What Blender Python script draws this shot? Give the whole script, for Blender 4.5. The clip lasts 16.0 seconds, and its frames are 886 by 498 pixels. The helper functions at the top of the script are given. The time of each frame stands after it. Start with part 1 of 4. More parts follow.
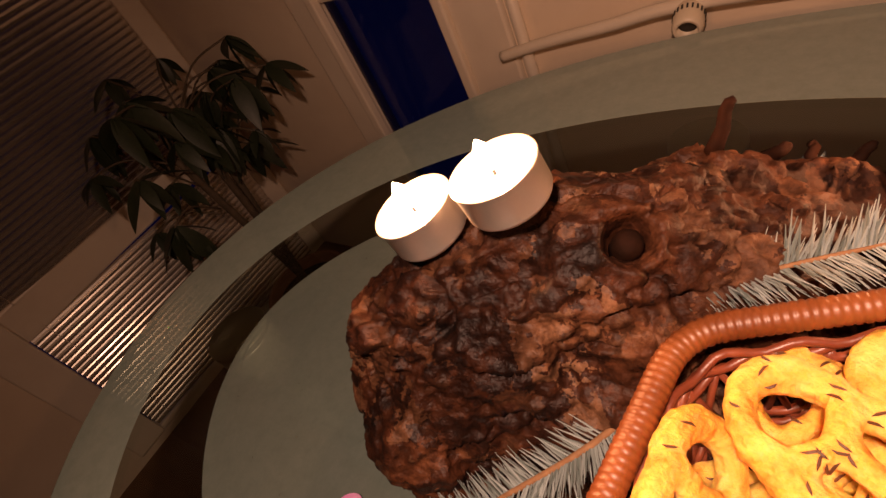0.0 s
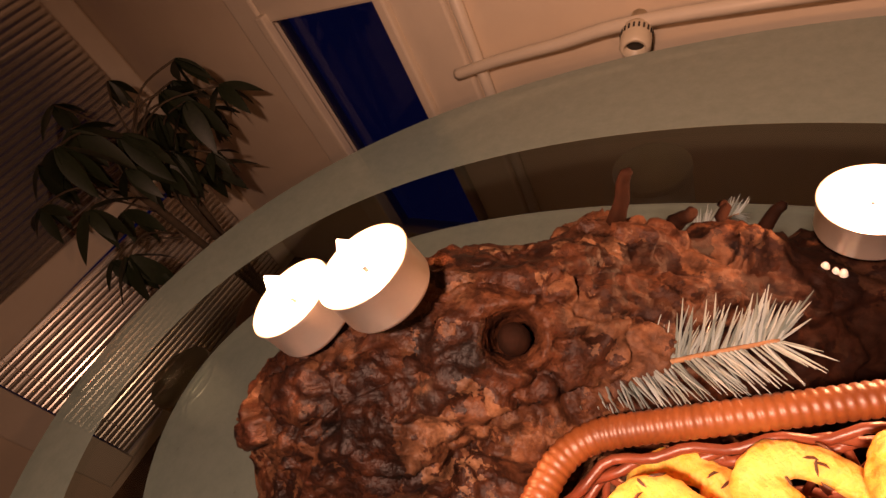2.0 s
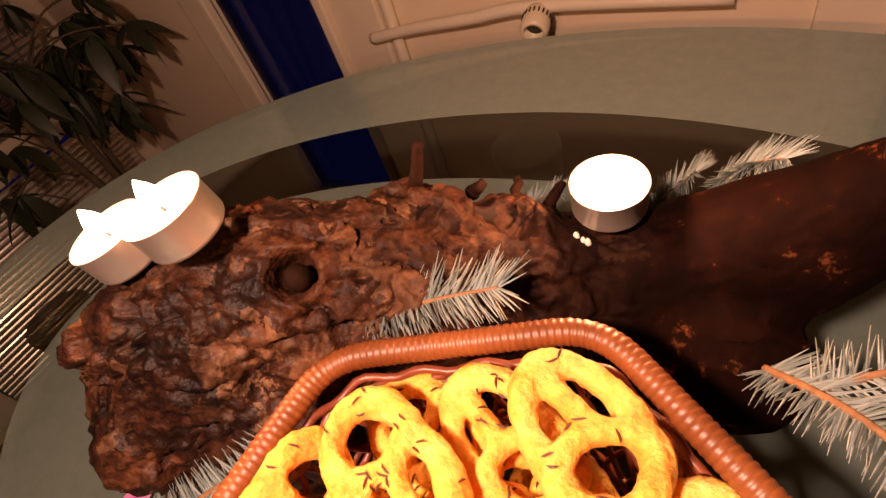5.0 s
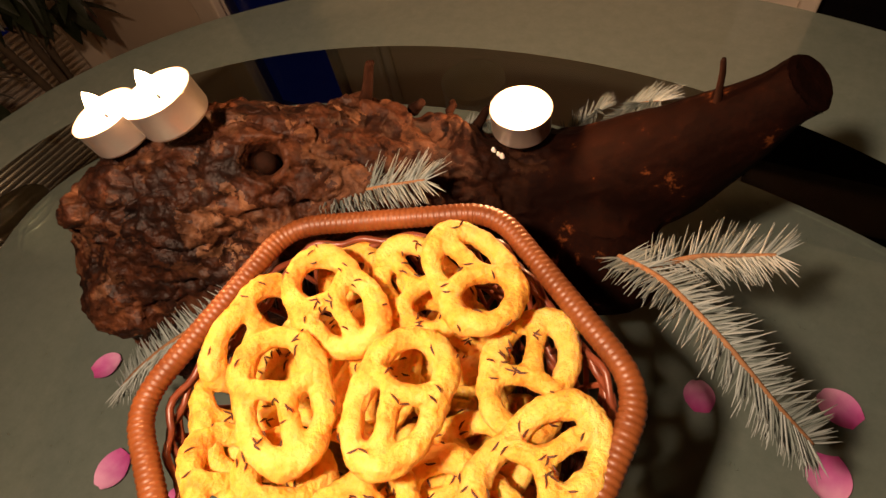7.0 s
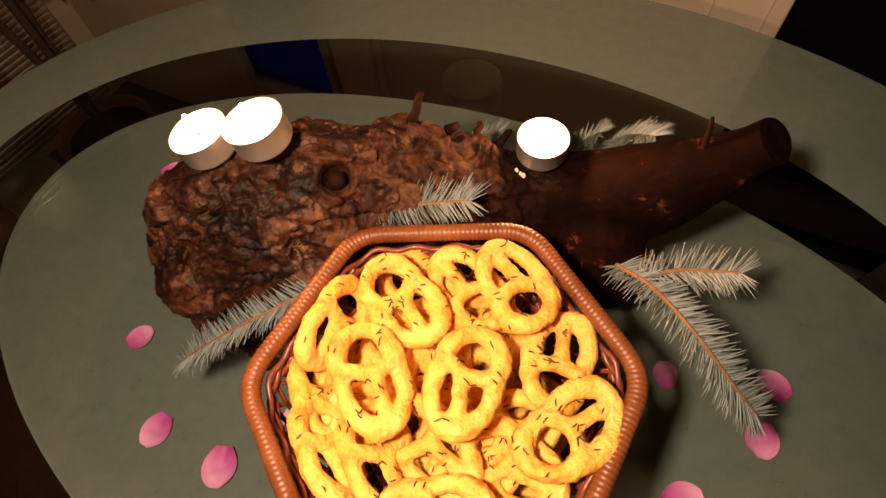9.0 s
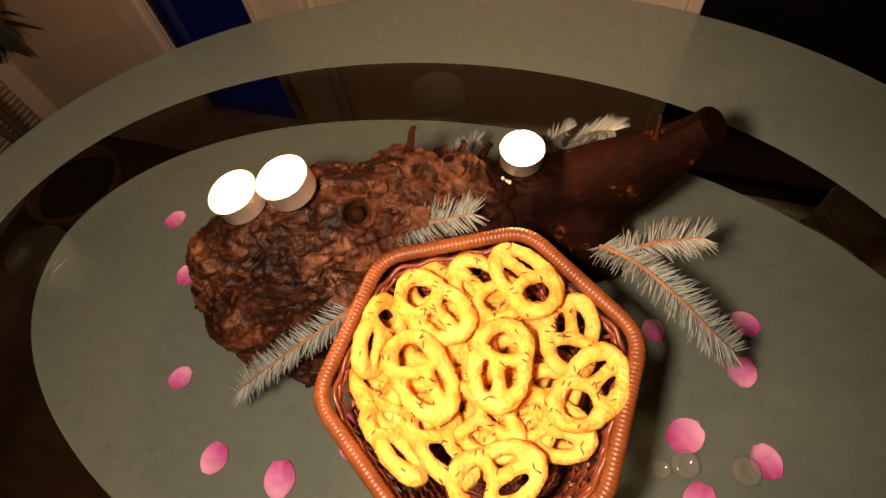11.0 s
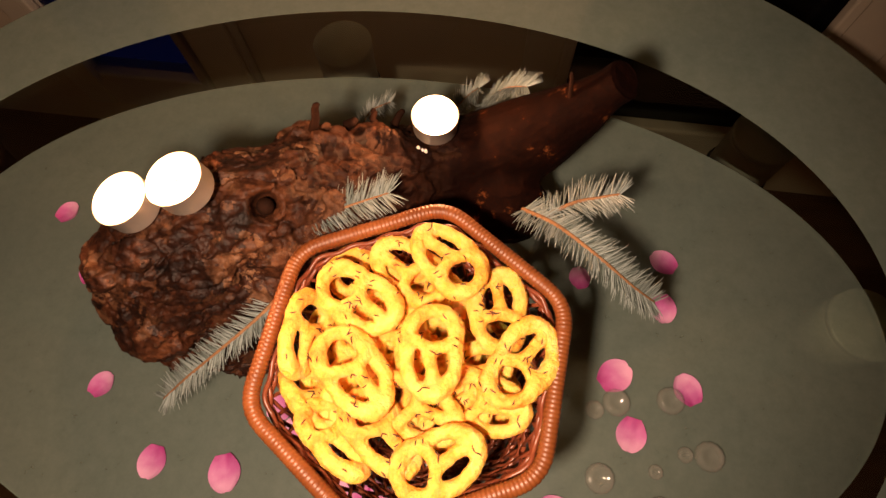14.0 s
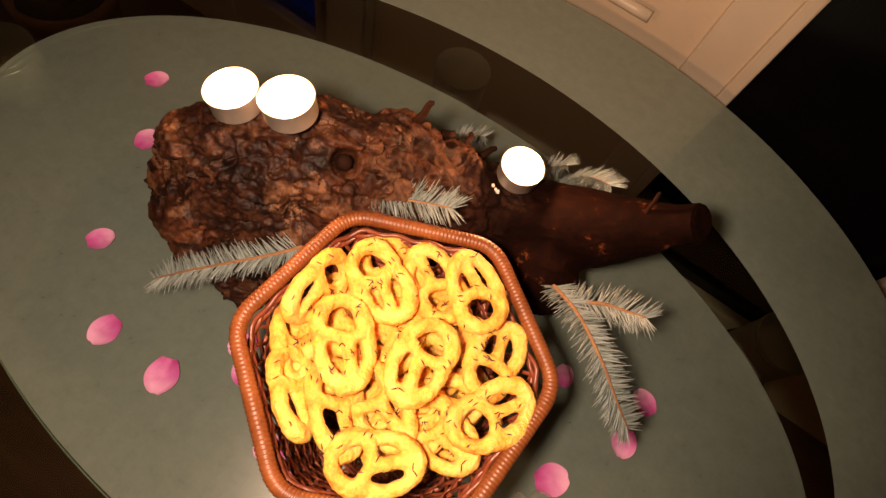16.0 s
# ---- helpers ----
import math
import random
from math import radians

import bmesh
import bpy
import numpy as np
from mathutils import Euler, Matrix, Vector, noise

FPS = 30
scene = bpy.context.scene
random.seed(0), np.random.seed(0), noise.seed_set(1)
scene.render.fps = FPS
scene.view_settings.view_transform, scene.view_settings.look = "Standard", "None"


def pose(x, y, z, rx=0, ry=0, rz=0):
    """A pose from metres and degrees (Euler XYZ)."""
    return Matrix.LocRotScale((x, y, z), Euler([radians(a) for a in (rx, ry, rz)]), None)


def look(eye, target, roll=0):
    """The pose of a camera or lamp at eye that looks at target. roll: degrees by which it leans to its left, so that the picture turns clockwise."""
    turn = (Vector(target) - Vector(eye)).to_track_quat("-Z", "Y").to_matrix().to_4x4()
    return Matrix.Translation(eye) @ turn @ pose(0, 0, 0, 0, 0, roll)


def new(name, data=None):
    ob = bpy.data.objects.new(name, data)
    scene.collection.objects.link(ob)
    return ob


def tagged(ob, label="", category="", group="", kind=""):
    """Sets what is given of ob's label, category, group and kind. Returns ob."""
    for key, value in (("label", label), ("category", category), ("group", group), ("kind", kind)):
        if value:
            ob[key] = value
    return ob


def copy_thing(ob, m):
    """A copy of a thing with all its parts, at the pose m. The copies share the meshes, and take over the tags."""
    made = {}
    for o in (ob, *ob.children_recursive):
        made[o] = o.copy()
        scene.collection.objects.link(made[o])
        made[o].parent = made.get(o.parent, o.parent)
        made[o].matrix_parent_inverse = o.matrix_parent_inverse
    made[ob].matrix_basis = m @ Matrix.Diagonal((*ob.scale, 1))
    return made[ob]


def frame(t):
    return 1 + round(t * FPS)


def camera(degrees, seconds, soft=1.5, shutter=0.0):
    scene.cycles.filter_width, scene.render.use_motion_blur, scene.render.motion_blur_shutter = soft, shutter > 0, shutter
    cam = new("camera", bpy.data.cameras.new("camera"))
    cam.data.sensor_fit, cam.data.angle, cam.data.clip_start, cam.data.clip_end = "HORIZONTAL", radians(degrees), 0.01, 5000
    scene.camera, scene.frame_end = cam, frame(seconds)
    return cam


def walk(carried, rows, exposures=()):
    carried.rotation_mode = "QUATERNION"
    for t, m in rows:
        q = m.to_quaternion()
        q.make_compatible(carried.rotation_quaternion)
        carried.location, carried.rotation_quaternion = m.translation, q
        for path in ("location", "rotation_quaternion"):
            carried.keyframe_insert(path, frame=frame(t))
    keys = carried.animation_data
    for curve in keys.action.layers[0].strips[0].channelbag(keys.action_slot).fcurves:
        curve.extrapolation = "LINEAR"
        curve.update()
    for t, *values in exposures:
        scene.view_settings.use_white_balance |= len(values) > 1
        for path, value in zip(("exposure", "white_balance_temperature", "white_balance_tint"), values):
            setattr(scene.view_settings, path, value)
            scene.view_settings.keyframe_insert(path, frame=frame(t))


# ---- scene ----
cam = camera(78.1, 16.0, soft=1.5)
PATH = [
    (0, (0.0310, 0.0436, 1.1155), (-0.8600, 0.7534, 0.1397), -29.49),
    (0.5, (0.0325, 0.0573, 1.1157), (-0.8583, 0.7736, 0.1445), -30.42),
    (1, (0.0340, 0.0695, 1.1148), (-0.8539, 0.8016, 0.1528), -30.74),
    (1.5, (0.0399, 0.0836, 1.1154), (-0.8322, 0.8153, 0.1386), -30.47),
    (2, (0.0489, 0.0926, 1.1139), (-0.8045, 0.8275, 0.1232), -30.01),
    (2.5, (0.0551, 0.0962, 1.1077), (-0.7687, 0.8220, 0.0857), -28.57),
    (3, (0.0615, 0.0960, 1.1054), (-0.7261, 0.8127, 0.0489), -26.54),
    (3.5, (0.0740, 0.0969, 1.1032), (-0.6805, 0.8258, 0.0311), -24.35),
    (4, (0.0865, 0.0981, 1.1057), (-0.6474, 0.8320, 0.0227), -23.41),
    (4.5, (0.1008, 0.0985, 1.1106), (-0.6158, 0.8438, 0.0239), -23.03),
    (7, (0.1567, 0.0536, 1.1497), (-0.3828, 0.7265, -0.0776), -14.77),
    (7.5, (0.1491, 0.0375, 1.1637), (-0.3500, 0.6897, -0.0915), -13.62),
    (8, (0.1409, 0.0297, 1.1766), (-0.3259, 0.6628, -0.1006), -13.95),
    (8.5, (0.1346, 0.0235, 1.1984), (-0.2870, 0.6578, -0.0939), -9.77),
    (9, (0.1244, 0.0240, 1.2185), (-0.2734, 0.6768, -0.0721), -6.52),
    (11.5, (0.1081, -0.0038, 1.2796), (-0.1735, 0.6454, -0.0430), -13.67),
    (12, (0.1082, 0.0011, 1.2695), (-0.1282, 0.5753, -0.0959), -18.10),
    (12.5, (0.1152, 0.0114, 1.2697), (-0.0671, 0.5426, -0.1212), -19.10),
    (13, (0.1177, 0.0158, 1.2729), (-0.0431, 0.5451, -0.1213), -18.23),
    (13.5, (0.1179, 0.0266, 1.2770), (-0.0113, 0.5600, -0.1190), -10.98),
    (14, (0.1093, 0.0341, 1.2780), (-0.0010, 0.5755, -0.1165), -3.90),
    (14.5, (0.1028, 0.0363, 1.2826), (-0.0197, 0.6244, -0.0919), 2.96),
    (15, (0.0867, 0.0317, 1.2820), (-0.0678, 0.6441, -0.0785), 7.75),
    (15.5, (0.0857, 0.0246, 1.2814), (-0.0823, 0.6573, -0.0682), 15.79),
    (16, (0.0920, 0.0066, 1.2801), (-0.0628, 0.6578, -0.0623), 23.26),
]
EXPOSURES = [(0.0, -0.10, 7000, 52), (1.6, -0.10, 7000, 52), (2.2, 0.38, 7000, 54), (4.7, 0.38, 7000, 54), (7.0, -0.04, 6700, 31), (9.2, -0.04, 6600, 30), (11.5, 0.17, 6600, 32), (16.0, 0.12, 6600, 32)]
walk(cam, [(t, look(eye, target, roll)) for t, eye, target, roll in PATH], EXPOSURES)

# ---- light: candles, the small torch that the camera's holder carries, night outside ----
TOP = 0.75          # height of the glass
world = bpy.data.worlds.new("night")
scene.world = world
world.use_nodes = True
world.node_tree.nodes["Background"].inputs[0].default_value = (0.05, 0.10, 0.80, 1)
world.node_tree.nodes["Background"].inputs[1].default_value = 0.014

torch = bpy.data.lights.new("torch", "SPOT")
torch.energy, torch.color = 14.2, (1.0, 0.735, 0.445)
torch.spot_size, torch.spot_blend, torch.shadow_soft_size = radians(132), 0.70, 0.016
new("torch", torch).matrix_world = look((0.055, -0.022, TOP + 0.545), (-0.10, 0.21, TOP))


# ---- materials ----
def mat(name, base, rough=0.5, metal=0.0, spec=0.5):
    m = bpy.data.materials.new(name)
    m.use_nodes = True
    p = m.node_tree.nodes["Principled BSDF"]
    p.inputs["Base Color"].default_value = (*base, 1)
    p.inputs["Roughness"].default_value = rough
    p.inputs["Metallic"].default_value = metal
    p.inputs["Specular IOR Level"].default_value = spec
    return m, m.node_tree, p


def mixed(nt, p, stops, scale, detail=6.0, rough=0.6, bump=0.0, bump_scale=None, distance=0.001, kind="noise", stretch=(1, 1, 1)):
    """Colour from a noise through a ramp, with a bump of its own scale, in object metres."""
    tc = nt.nodes.new("ShaderNodeTexCoord")
    mp = nt.nodes.new("ShaderNodeMapping")
    mp.inputs["Scale"].default_value = stretch
    nt.links.new(tc.outputs["Object"], mp.inputs[0])
    n = nt.nodes.new("ShaderNodeTexNoise")
    n.inputs["Scale"].default_value, n.inputs["Detail"].default_value, n.inputs["Roughness"].default_value = scale, detail, rough
    nt.links.new(mp.outputs[0], n.inputs["Vector"])
    r = nt.nodes.new("ShaderNodeValToRGB")
    r.color_ramp.elements[0].position, r.color_ramp.elements[0].color = stops[0][0], (*stops[0][1], 1)
    r.color_ramp.elements[1].position, r.color_ramp.elements[1].color = stops[-1][0], (*stops[-1][1], 1)
    for pos, c in stops[1:-1]:
        r.color_ramp.elements.new(pos).color = (*c, 1)
    nt.links.new(n.outputs["Fac"], r.inputs[0])
    nt.links.new(r.outputs[0], p.inputs["Base Color"])
    if bump:
        b = nt.nodes.new("ShaderNodeBump")
        b.inputs["Strength"].default_value, b.inputs["Distance"].default_value = bump, distance
        n2 = nt.nodes.new("ShaderNodeTexNoise")
        n2.inputs["Scale"].default_value, n2.inputs["Detail"].default_value = bump_scale or scale * 3, 8
        nt.links.new(mp.outputs[0], n2.inputs["Vector"])
        nt.links.new(n2.outputs["Fac"], b.inputs["Height"])
        nt.links.new(b.outputs[0], p.inputs["Normal"])
    return n, r, mp


def m_plain(name, stops, scale, rough=0.6, bump=0.2, bump_scale=None, distance=0.001, metal=0.0, spec=0.5, stretch=(1, 1, 1)):
    m, nt, p = mat(name, stops[0][1], rough, metal, spec)
    mixed(nt, p, stops, scale, bump=bump, bump_scale=bump_scale, distance=distance, stretch=stretch)
    return m


WALL = m_plain("wall_paint", [(0.35, (0.70, 0.57, 0.42)), (0.7, (0.78, 0.65, 0.49))], 3.0, 0.85, 0.25, 90, 0.002)
CEIL = m_plain("ceiling_paint", [(0.3, (0.70, 0.66, 0.58)), (0.7, (0.76, 0.72, 0.64))], 2.0, 0.9, 0.1, 120)
WHITEWOOD = m_plain("painted_wood", [(0.3, (0.70, 0.60, 0.47)), (0.75, (0.78, 0.68, 0.54))], 9.0, 0.4, 0.08, 60)
FLOORM = m_plain("floor_wood", [(0.25, (0.07, 0.03, 0.014)), (0.6, (0.13, 0.06, 0.026)), (0.85, (0.19, 0.09, 0.04))], 4.0, 0.45, 0.15, 40, 0.001, stretch=(1, 9, 1))
PIPE = m_plain("pipe_enamel", [(0.3, (0.66, 0.58, 0.46)), (0.7, (0.72, 0.64, 0.52))], 12.0, 0.35, 0.06, 80)
PLASTIC = m_plain("valve_plastic", [(0.3, (0.62, 0.54, 0.40)), (0.7, (0.70, 0.61, 0.46))], 20.0, 0.4, 0.05)
DARK = m_plain("dark_rubber", [(0.3, (0.010, 0.009, 0.008)), (0.7, (0.018, 0.016, 0.014))], 40.0, 0.6, 0.1)
STEEL = m_plain("brushed_steel", [(0.3, (0.34, 0.28, 0.21)), (0.7, (0.42, 0.35, 0.27))], 30.0, 0.42, 0.12, 300, 0.0005, metal=0.3)
SATIN = m_plain("satin_steel", [(0.3, (0.58, 0.57, 0.51)), (0.7, (0.68, 0.66, 0.60))], 30.0, 0.35, 0.05, 300, 0.0005, metal=0.3)
BLIND = m_plain("blind_slat", [(0.3, (0.70, 0.63, 0.53)), (0.7, (0.78, 0.70, 0.60))], 6.0, 0.24, 0.02, 30, metal=0.8)
LEAFM = m_plain("plant_leaf", [(0.3, (0.010, 0.015, 0.006)), (0.75, (0.020, 0.030, 0.011))], 14.0, 0.5, 0.2, 60)
TRUNKM = m_plain("plant_stem", [(0.3, (0.05, 0.035, 0.02)), (0.7, (0.10, 0.07, 0.04))], 40.0, 0.8, 0.4)
POTM = m_plain("clay_pot", [(0.3, (0.20, 0.09, 0.05)), (0.7, (0.28, 0.13, 0.07))], 12.0, 0.8, 0.3)
SOIL = m_plain("soil", [(0.3, (0.02, 0.014, 0.01)), (0.7, (0.05, 0.035, 0.02))], 60.0, 0.95, 0.8, 120, 0.004)
ALU = m_plain("aluminium_cup", [(0.3, (0.70, 0.66, 0.60)), (0.7, (0.80, 0.76, 0.69))], 60.0, 0.30, 0.15, 200, 0.0006, metal=0.75)
CANE = m_plain("wound_cane", [(0.3, (0.13, 0.034, 0.008)), (0.55, (0.20, 0.058, 0.014)), (0.8, (0.28, 0.090, 0.024))], 55.0, 0.42, 0.35, 240, 0.0008)
WEAVE = m_plain("woven_cane", [(0.3, (0.13, 0.030, 0.014)), (0.6, (0.22, 0.055, 0.022)), (0.8, (0.32, 0.10, 0.045))], 90.0, 0.36, 0.3, 300, 0.0006)
SEED = m_plain("caraway", [(0.3, (0.055, 0.018, 0.006)), (0.7, (0.13, 0.045, 0.014))], 300.0, 0.6, 0.3, 900, 0.0003)
TWIG = m_plain("twig_bark", [(0.3, (0.17, 0.080, 0.032)), (0.7, (0.30, 0.155, 0.068))], 200.0, 0.8, 0.5, 500, 0.0006)
STUB = m_plain("dead_twig", [(0.3, (0.010, 0.004, 0.002)), (0.7, (0.022, 0.007, 0.003))], 120.0, 0.8, 0.5, 300, 0.001, spec=0.08)


def m_bark():
    m, nt, p = mat("pine_bark", (0.2, 0.1, 0.05), 0.58, spec=0.22)
    n, r, mp = mixed(nt, p, [(0.36, (0.010, 0.004, 0.002)), (0.44, (0.036, 0.011, 0.005)), (0.51, (0.085, 0.027, 0.011)),
                             (0.57, (0.155, 0.055, 0.021)), (0.66, (0.30, 0.15, 0.075))], 42.0, 12.0, 0.72)
    v = nt.nodes.new("ShaderNodeTexVoronoi")
    v.feature, v.inputs["Scale"].default_value = "DISTANCE_TO_EDGE", 34.0
    w = nt.nodes.new("ShaderNodeTexNoise")
    w.inputs["Scale"].default_value, w.inputs["Detail"].default_value = 26.0, 6
    add = nt.nodes.new("ShaderNodeMixRGB")
    add.blend_type, add.inputs[0].default_value = "ADD", 0.16
    nt.links.new(mp.outputs[0], w.inputs["Vector"])
    nt.links.new(mp.outputs[0], add.inputs[1])
    nt.links.new(w.outputs["Color"], add.inputs[2])
    nt.links.new(add.outputs[0], v.inputs["Vector"])
    crack = nt.nodes.new("ShaderNodeValToRGB")
    crack.color_ramp.elements[0].color, crack.color_ramp.elements[0].position = (0.12, 0.10, 0.09, 1), 0.0
    crack.color_ramp.elements[1].color, crack.color_ramp.elements[1].position = (1, 1, 1, 1), 0.05
    nt.links.new(v.outputs["Distance"], crack.inputs[0])
    mul = nt.nodes.new("ShaderNodeMixRGB")
    mul.blend_type, mul.inputs[0].default_value = "MULTIPLY", 0.10
    nt.links.new(r.outputs[0], mul.inputs[1])
    nt.links.new(crack.outputs[0], mul.inputs[2])
    nt.links.new(mul.outputs[0], p.inputs["Base Color"])
    # flakes, each with its own tone and height
    v2 = nt.nodes.new("ShaderNodeTexVoronoi")
    v2.inputs["Scale"].default_value = 62.0
    w2 = nt.nodes.new("ShaderNodeTexNoise")
    w2.inputs["Scale"].default_value, w2.inputs["Detail"].default_value, w2.inputs["Roughness"].default_value = 60.0, 5, 0.6
    nt.links.new(mp.outputs[0], w2.inputs["Vector"])
    warp = nt.nodes.new("ShaderNodeMixRGB")
    warp.blend_type, warp.inputs[0].default_value = "ADD", 0.055
    nt.links.new(mp.outputs[0], warp.inputs[1])
    nt.links.new(w2.outputs["Color"], warp.inputs[2])
    nt.links.new(warp.outputs[0], v2.inputs["Vector"])
    flake = nt.nodes.new("ShaderNodeSeparateColor")
    nt.links.new(v2.outputs["Color"], flake.inputs[0])
    tone = nt.nodes.new("ShaderNodeValToRGB")
    tone.color_ramp.elements[0].position, tone.color_ramp.elements[0].color = 0.05, (0.016, 0.005, 0.002, 1)
    tone.color_ramp.elements[1].position, tone.color_ramp.elements[1].color = 1.0, (0.34, 0.175, 0.090, 1)
    tone.color_ramp.elements.new(0.45).color = (0.065, 0.020, 0.008, 1)
    tone.color_ramp.elements.new(0.75).color = (0.150, 0.052, 0.020, 1)
    nt.links.new(flake.outputs[0], tone.inputs[0])
    blend = nt.nodes.new("ShaderNodeMixRGB")
    blend.inputs[0].default_value = 0.62
    nt.links.new(mul.outputs[0], blend.inputs[1])
    nt.links.new(tone.outputs[0], blend.inputs[2])
    # broad dark and pale fields over the old bark
    big = nt.nodes.new("ShaderNodeTexNoise")
    big.inputs["Scale"].default_value, big.inputs["Detail"].default_value = 13.0, 3
    nt.links.new(mp.outputs[0], big.inputs["Vector"])
    field = nt.nodes.new("ShaderNodeValToRGB")
    field.color_ramp.elements[0].position, field.color_ramp.elements[0].color = 0.40, (0.30, 0.25, 0.22, 1)
    field.color_ramp.elements[1].position, field.color_ramp.elements[1].color = 0.60, (1, 1, 1, 1)
    nt.links.new(big.outputs["Fac"], field.inputs[0])
    mul2 = nt.nodes.new("ShaderNodeMixRGB")
    mul2.blend_type, mul2.inputs[0].default_value = "MULTIPLY", 1.0
    nt.links.new(blend.outputs[0], mul2.inputs[1])
    nt.links.new(field.outputs[0], mul2.inputs[2])
    # towards +x the thin limb turns darker and smoother, with a few orange patches
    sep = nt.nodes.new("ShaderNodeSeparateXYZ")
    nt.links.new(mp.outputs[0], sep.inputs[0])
    limb_x = nt.nodes.new("ShaderNodeMath")
    limb_x.operation = "MULTIPLY_ADD"
    limb_x.inputs[1].default_value = 0.10
    nt.links.new(w.outputs["Fac"], limb_x.inputs[0])
    nt.links.new(sep.outputs["X"], limb_x.inputs[2])
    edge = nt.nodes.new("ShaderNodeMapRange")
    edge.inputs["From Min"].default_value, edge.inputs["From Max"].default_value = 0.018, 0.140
    nt.links.new(limb_x.outputs[0], edge.inputs["Value"])
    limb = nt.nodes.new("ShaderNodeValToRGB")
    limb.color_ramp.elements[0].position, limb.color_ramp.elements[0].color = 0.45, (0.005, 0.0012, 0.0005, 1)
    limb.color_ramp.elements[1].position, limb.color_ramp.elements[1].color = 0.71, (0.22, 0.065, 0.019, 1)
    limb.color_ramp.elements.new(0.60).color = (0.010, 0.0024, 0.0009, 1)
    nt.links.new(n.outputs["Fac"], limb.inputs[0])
    both = nt.nodes.new("ShaderNodeMixRGB")
    nt.links.new(edge.outputs[0], both.inputs[0])
    fleck = nt.nodes.new("ShaderNodeTexNoise")
    fleck.inputs["Scale"].default_value, fleck.inputs["Detail"].default_value, fleck.inputs["Roughness"].default_value = 170.0, 6, 0.7
    nt.links.new(mp.outputs[0], fleck.inputs["Vector"])
    fr = nt.nodes.new("ShaderNodeValToRGB")
    fr.color_ramp.elements[0].position, fr.color_ramp.elements[0].color = 0.40, (0.35, 0.32, 0.30, 1)
    fr.color_ramp.elements[1].position, fr.color_ramp.elements[1].color = 0.62, (1, 1, 1, 1)
    nt.links.new(fleck.outputs["Fac"], fr.inputs[0])
    mul3 = nt.nodes.new("ShaderNodeMixRGB")
    mul3.blend_type, mul3.inputs[0].default_value = "MULTIPLY", 0.85
    nt.links.new(mul2.outputs[0], mul3.inputs[1])
    nt.links.new(fr.outputs[0], mul3.inputs[2])
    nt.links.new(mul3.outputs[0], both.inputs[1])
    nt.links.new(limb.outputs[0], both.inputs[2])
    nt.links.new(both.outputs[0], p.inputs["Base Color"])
    f = nt.nodes.new("ShaderNodeTexNoise")
    f.inputs["Scale"].default_value, f.inputs["Detail"].default_value, f.inputs["Roughness"].default_value = 110.0, 4, 0.55
    nt.links.new(mp.outputs[0], f.inputs["Vector"])
    h = nt.nodes.new("ShaderNodeMath")
    h.operation = "MULTIPLY_ADD"
    h.inputs[1].default_value = 0.9
    nt.links.new(f.outputs["Fac"], h.inputs[0])
    nt.links.new(flake.outputs[0], h.inputs[2])
    b = nt.nodes.new("ShaderNodeBump")
    b.inputs["Strength"].default_value, b.inputs["Distance"].default_value = 0.9, 0.0040
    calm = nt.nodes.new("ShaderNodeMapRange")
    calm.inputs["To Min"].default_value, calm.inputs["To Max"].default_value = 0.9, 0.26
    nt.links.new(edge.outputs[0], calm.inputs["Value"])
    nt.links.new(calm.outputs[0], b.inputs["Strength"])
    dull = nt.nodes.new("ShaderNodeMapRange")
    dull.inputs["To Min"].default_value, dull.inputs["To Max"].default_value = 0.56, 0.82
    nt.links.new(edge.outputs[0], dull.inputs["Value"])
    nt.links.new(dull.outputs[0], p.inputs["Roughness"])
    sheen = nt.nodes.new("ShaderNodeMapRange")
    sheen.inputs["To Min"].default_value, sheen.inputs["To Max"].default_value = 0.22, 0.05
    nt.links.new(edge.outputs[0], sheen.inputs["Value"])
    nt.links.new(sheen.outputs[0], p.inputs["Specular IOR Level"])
    nt.links.new(h.outputs[0], b.inputs["Height"])
    nt.links.new(b.outputs[0], p.inputs["Normal"])
    return m


BARK = m_bark()


def m_pretzel():
    m, nt, p = mat("baked_dough", (0.85, 0.5, 0.1), 0.55, spec=0.3)
    n, r, mp = mixed(nt, p, [(0.32, (0.58, 0.20, 0.022)), (0.48, (0.82, 0.44, 0.070)), (0.68, (0.90, 0.60, 0.16))], 60.0, 8.0, 0.7, 0.9, 300, 0.0026)
    p.inputs["Subsurface Weight"].default_value = 0.55
    p.inputs["Subsurface Radius"].default_value = (0.010, 0.005, 0.0012)
    p.inputs["Subsurface Scale"].default_value = 1.0
    return m


DOUGH = m_pretzel()


def m_needle():
    m, nt, p = mat("silver_needle", (0.33, 0.38, 0.36), 0.5)
    g = nt.nodes.new("ShaderNodeNewGeometry")
    r = nt.nodes.new("ShaderNodeValToRGB")
    r.color_ramp.elements[0].color, r.color_ramp.elements[1].color = (0.10, 0.135, 0.125, 1), (0.30, 0.36, 0.36, 1)
    nt.links.new(g.outputs["Random Per Island"], r.inputs[0])
    nt.links.new(r.outputs[0], p.inputs["Base Color"])
    return m


NEEDLE = m_needle()


